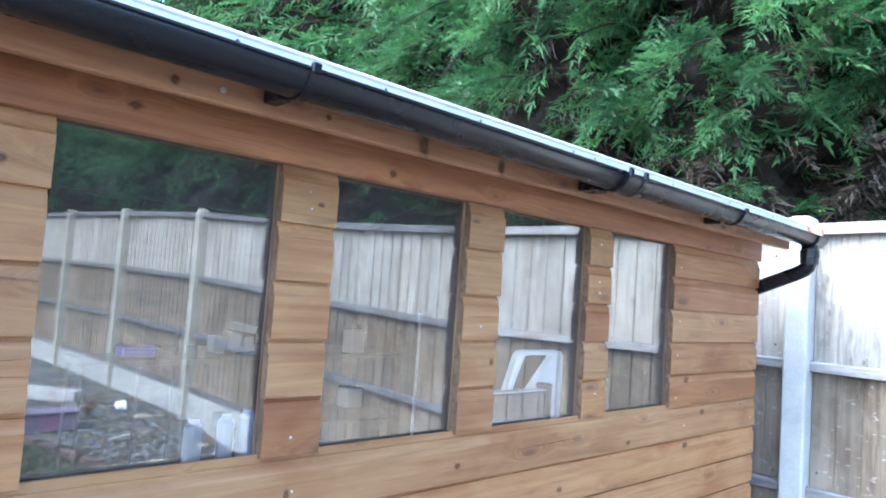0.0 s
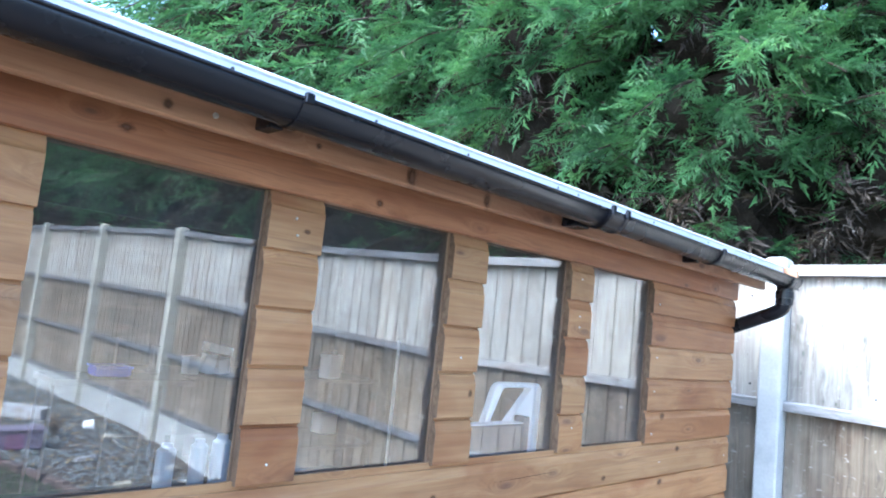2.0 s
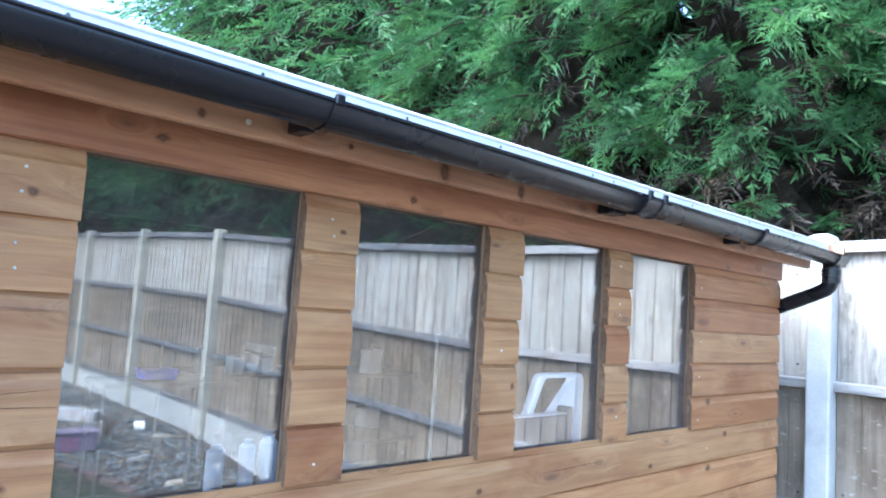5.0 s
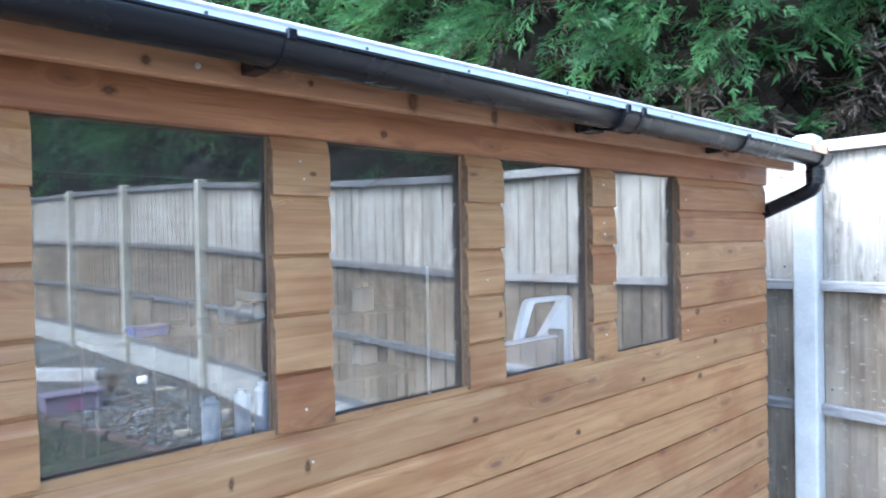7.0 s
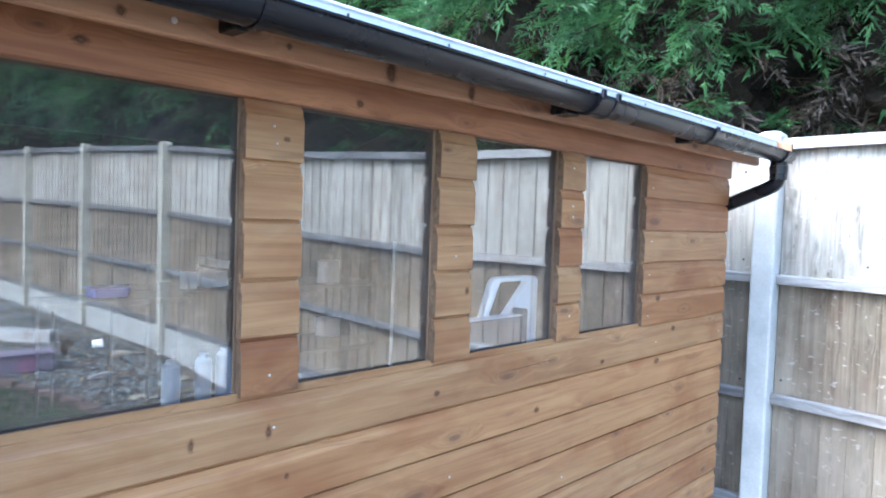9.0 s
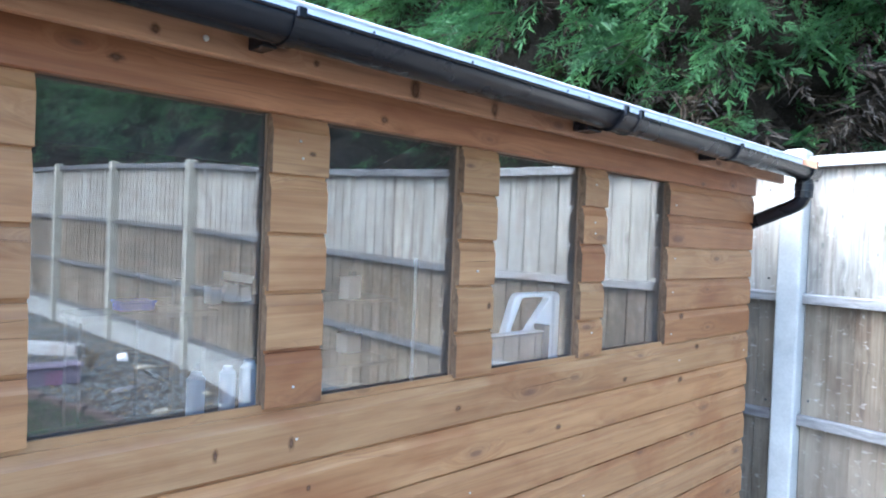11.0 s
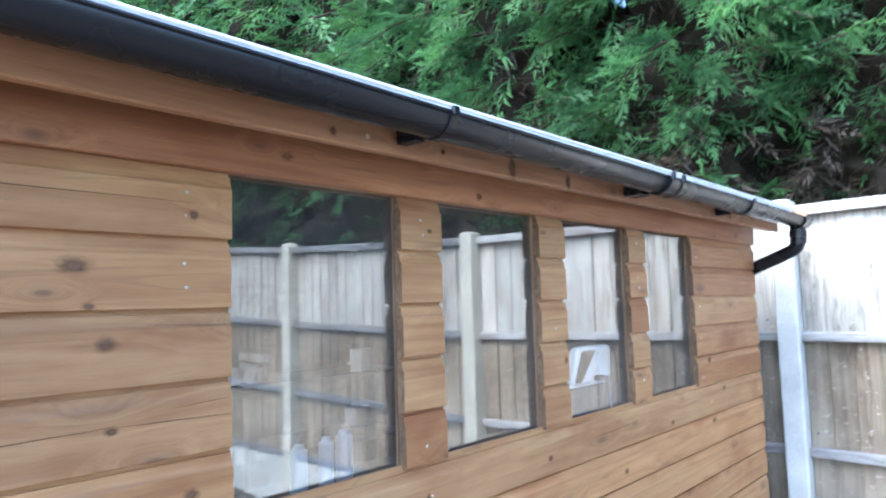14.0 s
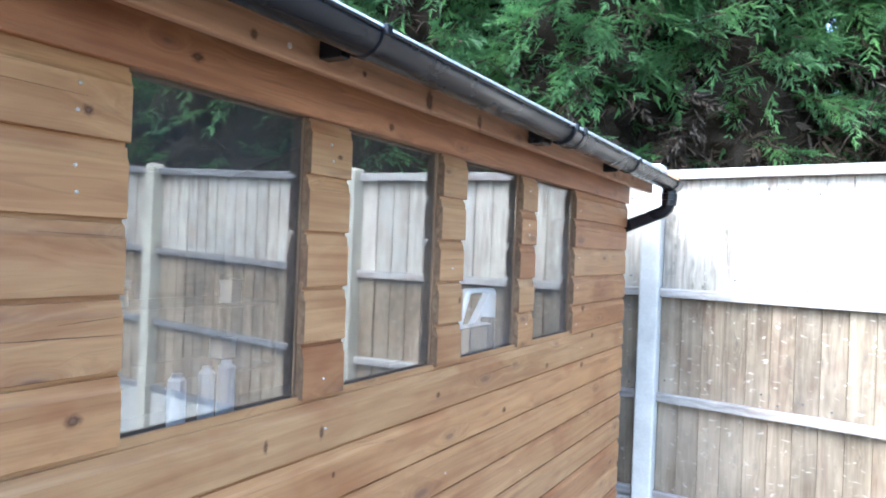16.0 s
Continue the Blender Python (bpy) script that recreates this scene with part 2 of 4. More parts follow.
def glass_material():
    m = bpy.data.materials.new("window_glass")
    m.use_nodes = True
    nt = m.node_tree
    nt.nodes.remove(nt.nodes["Principled BSDF"])
    out = nt.nodes["Material Output"]
    lw = node(nt, "ShaderNodeLayerWeight", Blend=0.5)
    mr = nt.nodes.new("ShaderNodeMapRange")
    mr.inputs["To Min"].default_value, mr.inputs["To Max"].default_value = 0.132, 0.25
    nt.links.new(lw.outputs["Facing"], mr.inputs["Value"])
    clear = nt.nodes.new("ShaderNodeBsdfTransparent")
    clear.inputs["Color"].default_value = (0.97, 0.98, 0.98, 1)
    gloss = node(nt, "ShaderNodeBsdfGlossy", Roughness=0.012)
    gloss.inputs["Color"].default_value = (0.98, 0.975, 0.955, 1)
    mx = nt.nodes.new("ShaderNodeMixShader")
    nt.links.new(mr.outputs[0], mx.inputs[0])
    nt.links.new(clear.outputs[0], mx.inputs[1])
    nt.links.new(gloss.outputs[0], mx.inputs[2])
    # bluish haze painted into the glass as a thin dusty film, lifting its darks
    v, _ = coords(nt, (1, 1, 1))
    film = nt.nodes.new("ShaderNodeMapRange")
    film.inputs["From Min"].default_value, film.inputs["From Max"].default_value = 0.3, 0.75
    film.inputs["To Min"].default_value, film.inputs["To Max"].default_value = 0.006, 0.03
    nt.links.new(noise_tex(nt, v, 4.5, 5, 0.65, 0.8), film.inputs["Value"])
    haze = node(nt, "ShaderNodeBsdfDiffuse", Roughness=1.0)
    haze.inputs["Color"].default_value = (0.72, 0.76, 0.8, 1)
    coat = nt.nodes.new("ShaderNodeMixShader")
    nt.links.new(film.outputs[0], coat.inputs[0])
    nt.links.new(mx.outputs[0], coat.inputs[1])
    nt.links.new(haze.outputs[0], coat.inputs[2])
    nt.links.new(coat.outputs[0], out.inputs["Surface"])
    return m


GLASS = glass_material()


def leaf_material(name, dark, light, tip):
    m, nt, p = nodes_of(name)
    geo = nt.nodes.new("ShaderNodeNewGeometry")
    tc = nt.nodes.new("ShaderNodeTexCoord")
    n = noise_tex(nt, tc.outputs["Object"], 2.3, 3, 0.6)
    c = ramp(nt, n, [(0.33, dark), (0.52, light), (0.7, tip)])
    c = mix(nt, "MULTIPLY", 0.6, c, ramp(nt, geo.outputs["Random Per Island"], [(0.0, (0.55, 0.6, 0.55)), (0.7, (1.1, 1.1, 1.0)), (1.0, (1.6, 1.5, 1.2))]))
    nt.links.new(c, p.inputs["Base Color"])
    p.inputs["Roughness"].default_value = 0.55
    trans = nt.nodes.new("ShaderNodeBsdfTranslucent")
    nt.links.new(c, trans.inputs["Color"])
    mx = nt.nodes.new("ShaderNodeMixShader")
    mx.inputs[0].default_value = 0.36
    nt.links.new(p.outputs[0], mx.inputs[1])
    nt.links.new(trans.outputs[0], mx.inputs[2])
    nt.links.new(mx.outputs[0], nt.nodes["Material Output"].inputs["Surface"])
    return m


LEAF = leaf_material("conifer_green", (0.034, 0.092, 0.038), (0.074, 0.18, 0.068), (0.145, 0.295, 0.098))
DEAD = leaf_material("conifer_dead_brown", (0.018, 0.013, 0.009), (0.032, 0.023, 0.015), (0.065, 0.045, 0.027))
DARKCORE = plain("shaded_twig_core", (0.028, 0.024, 0.019), 1.0, 0, 0.5, 60.0, 1.0, 0.05)
LAWN = leaf_material("lawn_green", (0.03, 0.07, 0.02), (0.05, 0.105, 0.03), (0.08, 0.13, 0.045))


# ---- building helpers ----
WHERE = {}


def thing(name, at, label, category, group="", kind=""):
    ob = new(name)
    ob.location = at
    ob.empty_display_size = 0.05
    WHERE[ob] = Vector(at)
    return tagged(ob, label, category, group, kind)


def part(name, bm, material, parent, label="", kind="", smooth=False):
    """One mesh, given in world metres, under a thing or a part."""
    me = bpy.data.meshes.new(name)
    base = WHERE[parent] if parent else Vector((0, 0, 0))
    bmesh.ops.translate(bm, verts=bm.verts, vec=-base)
    bmesh.ops.recalc_face_normals(bm, faces=bm.faces)
    bm.to_mesh(me)
    bm.free()
    me.materials.append(material)
    if smooth:
        me.polygons.foreach_set("use_smooth", [True] * len(me.polygons))
    ob = new(name, me)
    ob.parent = parent
    WHERE[ob] = base
    return tagged(ob, label, kind=kind)


def piece(name, me, parent, at, turn=None):
    """A small object on a shared mesh, at a world place."""
    ob = new(name, me)
    ob.parent = parent
    ob.location = Vector(at) - WHERE[parent]
    if turn:
        ob.rotation_euler = turn
    WHERE[ob] = Vector(at)
    return ob


def mesh_of(name, bm, material, smooth=False):
    me = bpy.data.meshes.new(name)
    bmesh.ops.recalc_face_normals(bm, faces=bm.faces)
    bm.to_mesh(me)
    bm.free()
    me.materials.append(material)
    if smooth:
        me.polygons.foreach_set("use_smooth", [True] * len(me.polygons))
    return me


def box(x0, x1, y0, y1, z0, z1, bevel=0.0, bm=None, m=None, segments=1):
    bm = bm or bmesh.new()
    geo = bmesh.ops.create_cube(bm, size=1)
    vs = geo["verts"]
    for v in vs:
        v.co = Vector(((x0 + x1) / 2 + v.co.x * (x1 - x0), (y0 + y1) / 2 + v.co.y * (y1 - y0), (z0 + z1) / 2 + v.co.z * (z1 - z0)))
    if bevel:
        es = {e for v in vs for e in v.link_edges}
        vs = list({v for f in bmesh.ops.bevel(bm, geom=list(es), offset=bevel, segments=segments, affect="EDGES", profile=0.5)["faces"] for v in f.verts} | {v for v in vs if v.is_valid})
    if m:
        bmesh.ops.transform(bm, matrix=m, verts=vs)
    return bm


def extrude(profile, place, n=2, closed=True):
    """A prism: place(u, v, s) turns profile points and the step s (0 to 1) into the world."""
    bm = bmesh.new()
    rings = [[bm.verts.new(place(u, v, i / (n - 1))) for u, v in profile] for i in range(n)]
    k = len(profile)
    for a, b in zip(rings, rings[1:]):
        for i in range(k if closed else k - 1):
            bm.faces.new((a[i], a[(i + 1) % k], b[(i + 1) % k], b[i]))
    if closed:
        bm.faces.new(rings[0])
        bm.faces.new(rings[-1])
    return bm


def tube(points, r, sides=12, bm=None, ends=True):
    """A pipe along points, with radius r (a number or one for each point)."""
    bm = bm or bmesh.new()
    pts = [Vector(p) for p in points]
    rs = r if isinstance(r, (list, tuple)) else [r] * len(pts)
    rings, ref = [], None
    for i, p in enumerate(pts):
        d = (pts[min(i + 1, len(pts) - 1)] - pts[max(i - 1, 0)]).normalized()
        if ref is None:
            ref = d.orthogonal().normalized()
        ref = (ref - d * ref.dot(d)).normalized()
        side = d.cross(ref)
        rings.append([bm.verts.new(p + rs[i] * (math.cos(a) * ref + math.sin(a) * side)) for a in (2 * math.pi * k / sides for k in range(sides))])
    for a, b in zip(rings, rings[1:]):
        for k in range(sides):
            bm.faces.new((a[k], a[(k + 1) % sides], b[(k + 1) % sides], b[k]))
    if ends:
        bm.faces.new(rings[0])
        bm.faces.new(rings[-1])
    return bm


rng = random.Random(7)

# ---- ground ----
def ground_z(x, y):
    s = min(1, max(0, (-1.8 - y) / 3.0))
    return 0.10 + 0.20 * s * s * (3 - 2 * s) + 0.03 * min(1, max(0, (-5 - y) / 5))


def in_lawn(x, y):
    return y < -1.0 - 0.5 * math.sin(x * 1.3) and x < 2.05 - 0.35 * max(0, -3.2 - y) + 0.12 * math.sin(y * 2.1)


def ground_sheet():
    xs = [-1500, -200, -40, -12] + [-6 + 0.3 * i for i in range(40)] + [8, 14, 40, 200, 1500]
    ys = [-1500, -200, -40, -16] + [-12 + 0.3 * i for i in range(60)] + [8, 14, 40, 200, 1500]
    bm = bmesh.new()
    vs = [[bm.verts.new((x, y, ground_z(x, y) - 0.015)) for x in xs] for y in ys]
    for a, b in zip(vs, vs[1:]):
        for i in range(len(xs) - 1):
            bm.faces.new((a[i], a[i + 1], b[i + 1], b[i]))
    m, nt, p = nodes_of("dark_soil")
    tc = nt.nodes.new("ShaderNodeTexCoord")
    n = noise_tex(nt, tc.outputs["Object"], 3.0, 6, 0.65)
    f = noise_tex(nt, tc.outputs["Object"], 45.0, 4, 0.7)
    c = ramp(nt, n, [(0.3, (0.055, 0.042, 0.03)), (0.7, (0.115, 0.09, 0.065))])
    c = mix(nt, "MULTIPLY", 0.7, c, ramp(nt, f, [(0.3, (0.45, 0.45, 0.45)), (0.7, (1.3, 1.3, 1.3))]))
    nt.links.new(c, p.inputs["Base Color"])
    p.inputs["Roughness"].default_value = 0.95
    bump(nt, f, 0.8, 0.02, p)
    ob = part("ground", bm, m, None, "dark bare garden soil sheet under lawn and chippings", kind="structure")
    tagged(ob, category="ground")


ground_sheet()

# ---- shed ----
WX0, WX1 = -1.25, 2.967           # ends of the long wall
FRONT = 1.268                     # outer face of its boards
PITCH, SILL, HEAD = 0.1055, 1.327, 1.856
OPEN = [(0.461, 0.833), (0.953, 1.318), (1.439, 1.802), (1.918, 2.288)]
BACK = 3.85
shed = thing("shed", (0.86, 2.5, 0.1), "orange-brown stained timber garden shed with four windows and black gutter", "shed")

SHIPLAP = [(0.0185, 0.0), (0.001, 0.0), (0.0, 0.001), (0.0, 0.0775), (0.0010, 0.0785), (0.0032, 0.0825), (0.0046, 0.0875), (0.0052, 0.0925), (0.0055, 0.0978), (0.0105, 0.0983), (0.0105, 0.113), (0.0185, 0.113)]


def shiplap(length, squeeze=1.0):
    """A shiplap board along x from 0: flat face below, cove along its top edge, dark sawn ends."""
    me = mesh_of("board", extrude(SHIPLAP, lambda u, v, s: Vector((s * length, u, v * squeeze)), 2), CEDAR)
    me.materials.append(ENDGRAIN)
    for f in me.polygons:
        if abs(f.normal.x) > 0.9:
            f.material_index = 1
    return me


front_wall = part("front_wall", box(WX0, WX1, FRONT + 0.0195, FRONT + 0.021, 0.15, SILL - 0.03), DIM_INNER, shed, "darkened timber lining of the shiplap wall")
full = shiplap(WX1 - WX0)
LOW_PITCH = 0.106
row = 1
while SILL - LOW_PITCH * row > 0.12:
    piece("board", full, front_wall, (WX0 + rng.uniform(-0.001, 0.001), FRONT + rng.uniform(-0.0008, 0.0008), SILL - LOW_PITCH * row))
    row += 1
spans = [(WX0, OPEN[0][0])] + [(a[1], b[0]) for a, b in zip(OPEN, OPEN[1:])] + [(OPEN[-1][1], WX1)]
for a, b in spans:
    me = shiplap(b - a)
    for k in range(5):
        piece("board", me, front_wall, (a + rng.uniform(-0.0015, 0.0015), FRONT + rng.uniform(-0.0008, 0.0008), SILL + (HEAD - SILL - 0.001) / 5 * k + 0.0005))

# drying cracks: both ends and the width
CRACKS = [(-0.35, 1.806, 0.396, 1.801, 0.0022), (-0.05, 1.482, 0.285, 1.489, 0.0024), (0.285, 1.488, 0.459, 1.484, 0.0022), (1.54, 1.272, 1.802, 1.279, 0.0024), (-0.1, 1.388, 0.34, 1.392, 0.0014), (0.327, 1.622, 0.455, 1.619, 0.0014), (0.366, 1.503, 0.455, 1.509, 0.0014), (2.325, 1.711, 2.62, 1.711, 0.0018), (1.33, 1.592, 1.435, 1.595, 0.0016)]

# nail heads, pale, in pairs on the upright pieces
bm = tube([(0, 0.003, 0), (0, -0.0006, 0), (0, -0.0016, 0)], [0.0026, 0.0026, 0.0015], 8)
NAIL = mesh_of("nail", bm, STEEL)
for x in (0.386, 0.891, 1.378, 1.858, 2.33):
    for k in range(5):
        for dz in (0.034, 0.064):
            if k == 4 and x < 1.0 or rng.random() < 0.2:
                piece("nail", NAIL, front_wall, (x + rng.uniform(-0.004, 0.004), FRONT - 0.0012, SILL + PITCH * k + dz + rng.uniform(-0.004, 0.004)))
for x in (-0.4, 0.386, 0.9, 1.38, 1.86, 2.4, 2.92):
    for k in range(1, 11):
        if rng.random() < 0.3:
            piece("nail", NAIL, front_wall, (x + rng.uniform(-0.006, 0.006), FRONT - 0.0012, SILL - LOW_PITCH * k + 0.035 + rng.uniform(-0.008, 0.008)))

def knot_material():
    """Dark resinous wood whose edge fades into the board."""
    m, nt, p = nodes_of("dark_pine_knot")
    v, _ = coords(nt, (1, 1, 1))
    c = ramp(nt, noise_tex(nt, v, 90.0, 4, 0.6), [(0.3, (0.10, 0.046, 0.027)), (0.7, (0.2, 0.098, 0.053))])
    nt.links.new(c, p.inputs["Base Color"])
    p.inputs["Roughness"].default_value = 0.5
    soft = nt.nodes.new("ShaderNodeAttribute")
    soft.attribute_name = "soft"
    clear = nt.nodes.new("ShaderNodeBsdfTransparent")
    mx = nt.nodes.new("ShaderNodeMixShader")
    nt.links.new(soft.outputs["Fac"], mx.inputs[0])
    nt.links.new(clear.outputs[0], mx.inputs[1])
    nt.links.new(p.outputs[0], mx.inputs[2])
    nt.links.new(mx.outputs[0], nt.nodes["Material Output"].inputs["Surface"])
    return m


KNOT = knot_material()
SHAKE = plain("open_timber_shake", (0.11, 0.055, 0.03), 0.9, 0, 0.2, 30.0, 0)


def knot(x, z, w, h, face, parent):
    """A worn knot: a low uneven oval swelling on the timber's face."""
    bm = bmesh.new()
    q = random.Random(int(x * 1000))
    steps = ((1.7, 0.0004, 0.0), (1.15, 0.0005, 0.25), (0.75, 0.0006, 0.6), (0.35, 0.0008, 0.8))
    rings = [[bm.verts.new((x + math.cos(a) * w * k * q.uniform(0.8, 1.2), face - d, z + math.sin(a) * h * k * q.uniform(0.75, 1.2))) for a in (2 * math.pi * i / 14 for i in range(14))] for k, d, f in steps]
    for a, b in zip(rings, rings[1:]):
        for i in range(14):
            bm.faces.new((a[i], a[(i + 1) % 14], b[(i + 1) % 14], b[i]))
    bm.faces.new(rings[-1])
    ob = part("knot", bm, KNOT, parent, "dark resinous knot", smooth=True)
    fade = ob.data.attributes.new("soft", "FLOAT", "POINT")
    for i, item in enumerate(fade.data):
        item.value = steps[min(i // 14, 3)][2]


def shake(x0, z0, x1, z1, wide, parent):
    """A long drying crack along a board, tapering at both ends."""
    bm = bmesh.new()
    q = random.Random(int(x0 * 977))
    n = 9
    top, low = [], []
    for i in range(n):
        u = i / (n - 1)
        x, z = x0 + (x1 - x0) * u, z0 + (z1 - z0) * u + q.uniform(-0.0005, 0.0005)
        k = 0.75 * wide * (0.25 + math.sin(math.pi * u) * 0.75) / 2
        top.append(bm.verts.new((x, FRONT - 0.0012, z + k)))
        low.append(bm.verts.new((x, FRONT - 0.0012, z - k)))
    for i in range(n - 1):
        bm.faces.new((top[i], top[i + 1], low[i + 1], low[i]))
    part("shake", bm, SHAKE, parent, "dark drying crack")


for x, z, w, h in ((0.891, 1.257, 0.005, 0.011), (0.743, 1.262, 0.004, 0.010), (1.33, 1.258, 0.008, 0.006), (0.932, 1.165, 0.004, 0.005), (2.394, 1.413, 0.013, 0.009), (2.407, 1.198, 0.014, 0.009),
                   (0.23, 1.703, 0.017, 0.0095), (0.272, 1.598, 0.011, 0.008), (0.393, 1.377, 0.010, 0.007), (0.397, 1.783, 0.006, 0.006), (0.249, 1.650, 0.007, 0.004), (0.915, 1.79, 0.006, 0.004),
                   (1.421, 1.488, 0.006, 0.007), (0.28, 1.483, 0.007, 0.005), (2.52, 1.30, 0.012, 0.008), (2.05, 1.24, 0.009, 0.006), (1.72, 1.15, 0.010, 0.007), (-0.12, 1.59, 0.013, 0.009)):
    knot(x, z, w, h, FRONT - 0.001, front_wall)
for crack in CRACKS:
    shake(*crack, front_wall)

part("frieze_board", box(WX0, WX1, FRONT - 0.005, FRONT + 0.018, HEAD - 0.001, 2.01, 0.002), FRIEZE, shed, "orange-brown stained frieze board over the windows")
part("fascia_board", box(WX0 - 0.05, 2.982, 1.165, 1.185, 1.904, 1.99, 0.003), FASCIA, shed, "pale stained fascia board with dark knots")
for x, z, w, h, face in ((1.071, 1.925, 0.011, 0.020, 1.165), (1.298, 1.922, 0.009, 0.015, 1.165), (0.581, 1.922, 0.006, 0.007, 1.165), (0.848, 1.928, 0.005, 0.005, 1.165), (1.078, 1.877, 0.008, 0.007, 1.263), (0.563, 1.895, 0.010, 0.006, 1.263)):
    knot(x, z, w, h, face, shed)
part("fascia_screw", tube([(0.655, 1.167, 1.926), (0.655, 1.163, 1.926), (0.655, 1.1625, 1.926)], [0.0048, 0.0048, 0.003], 10), STEEL, shed)

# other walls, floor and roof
part("back_wall", box(WX0, WX1, BACK - 0.016, BACK, 0.12, 2.02), DIM_INNER, shed)
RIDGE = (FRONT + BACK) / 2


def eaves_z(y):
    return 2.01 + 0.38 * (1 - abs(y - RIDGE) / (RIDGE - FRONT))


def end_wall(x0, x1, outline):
    part("end_wall", extrude(outline, lambda u, v, s: Vector((x0 + (x1 - x0) * s, u, v))), DIM_INNER, shed)


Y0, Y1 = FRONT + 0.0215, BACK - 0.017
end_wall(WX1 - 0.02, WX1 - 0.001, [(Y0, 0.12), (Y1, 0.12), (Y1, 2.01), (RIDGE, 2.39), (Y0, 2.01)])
# the far end, out of view, with an opening added to light the inside
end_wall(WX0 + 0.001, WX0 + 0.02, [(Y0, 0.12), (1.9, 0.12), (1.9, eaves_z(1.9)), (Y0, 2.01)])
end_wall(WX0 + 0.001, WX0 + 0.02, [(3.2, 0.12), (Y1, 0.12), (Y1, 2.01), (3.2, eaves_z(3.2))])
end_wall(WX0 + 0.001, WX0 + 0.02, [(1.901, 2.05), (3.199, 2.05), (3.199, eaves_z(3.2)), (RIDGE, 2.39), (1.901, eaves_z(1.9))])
part("shed_floor", box(WX0 + 0.022, WX1 - 0.022, FRONT + 0.023, BACK - 0.018, 0.13, 0.15), DIM_INNER, shed)
for a, b in ((1.118, RIDGE), (2 * RIDGE - 1.118, RIDGE)):
    sg = 1 if b > a else -1
    part("roof_slope", extrude([(a, 1.983), (b, 2.395), (b, 2.410), (a, 1.998)], lambda u, v, s: Vector((WX0 - 0.06 + (WX1 + 0.09 - WX0 + 0.0) * s, u, v))), FELT, shed, "grey mineral felt roof slope")
for sg in (1, -1):
    part("bargeboard", extrude([(RIDGE - sg * (RIDGE - 1.062), 1.918), (RIDGE - sg * (RIDGE - 1.058), 1.985), (RIDGE, 2.402), (RIDGE, 2.325)], lambda u, v, s: Vector((3.0 + 0.018 * s, u, v))), FASCIA, shed, "pale stained bargeboard along the roof end")
# drip edging: a folded pale strip
strip = part("drip_edging", extrude([(1.104, 1.962), (1.108, 1.9615), (1.110, 1.9955), (1.135, 2.0085), (1.134, 2.011), (1.1065, 2.001), (1.1028, 1.9985), (1.1030, 1.9955), (1.1062, 1.9925), (1.1062, 1.9745), (1.1028, 1.9715)], lambda u, v, s: Vector((WX0 - 0.06 + (2.99 - WX0 + 0.06) * s, u, v))), TRIM, shed, "pale grey metal drip edging with screws")
SCREW = mesh_of("screw", tube([(0, 0.002, 0), (0, -0.001, 0), (0, -0.002, 0)], [0.003, 0.003, 0.0015], 8), FELT)
for x in (-0.4, 0.1, 0.38, 0.643, 0.921, 1.163, 1.475, 1.56, 1.94, 2.3, 2.65):
    piece("screw", SCREW, strip, (x, 1.1062, 1.986))

# window linings, beads and panes
for i, (a, b) in enumerate(OPEN):
    win = thing("window_%d" % (i + 1), ((a + b) / 2, 1.30, SILL), "fixed shed window with plain reflecting pane", "window", kind="structure")
    fr = box(a - 0.03, a - 0.0005, FRONT + 0.0195, 1.2975, SILL - 0.03, HEAD + 0.03)
    part("window_frame", fr, BATTEN, win, "dark timber jamb")
    part("window_frame", box(b + 0.002, b + 0.032, FRONT + 0.0165, 1.2975, SILL - 0.03, HEAD + 0.03), BATTEN, win, "dark timber jamb")
    part("window_frame", box(a, b - 0.0005, FRONT + 0.0195, 1.2975, HEAD, HEAD + 0.028), BATTEN, win, "dark timber head")
    part("window_sill", box(a, b - 0.0005, FRONT + 0.0195, 1.2975, SILL - 0.028, SILL - 0.001), BATTEN, win, "dark timber sill")
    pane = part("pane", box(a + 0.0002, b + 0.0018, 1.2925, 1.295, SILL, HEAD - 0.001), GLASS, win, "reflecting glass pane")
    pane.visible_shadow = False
    part("stop_bead", box(b - 0.0042, b + 0.0025, FRONT + 0.0192, 1.2921, SILL, HEAD - 0.001, 0.0008), BATTEN, win, "brown timber stop bead")
    if i % 2 == 0:
        part("glazing_bead", box(a + 0.001, b - 0.0045, 1.2835, 1.292, SILL, SILL + 0.004, 0.0008), SEAL, win, "dark glazing bead")

# ---- gutter ----
gutter = thing("gutter", (1.0, 1.08, 1.94), "black half-round plastic rain gutter under the roof edge", "gutter")
GX1 = 2.985


def gutter_z(x):
    return 1.958 - 0.004 * (x - 0.5)


def half_round(r, t, x0, x1, dz=0.0):
    prof = [(math.cos(a) * r, math.sin(a) * r) for a in (math.pi + math.pi * k / 18 for k in range(19))]
    prof += [(math.cos(a) * (r - t), math.sin(a) * (r - t)) for a in (2 * math.pi - math.pi * k / 18 for k in range(19))]
    return extrude(prof, lambda u, v, s: Vector((x0 + (x1 - x0) * s, 1.078 + u, gutter_z(x0 + (x1 - x0) * s) + dz + v)), 2)


part("channel", half_round(0.0385, 0.0028, WX0 - 0.06, GX1), GUTTER, gutter, smooth=True)
part("front_bead", tube([(WX0 - 0.06, 1.0395, gutter_z(WX0)), (GX1, 1.0395, gutter_z(GX1))], 0.0032, 10), GUTTER, gutter, smooth=True)


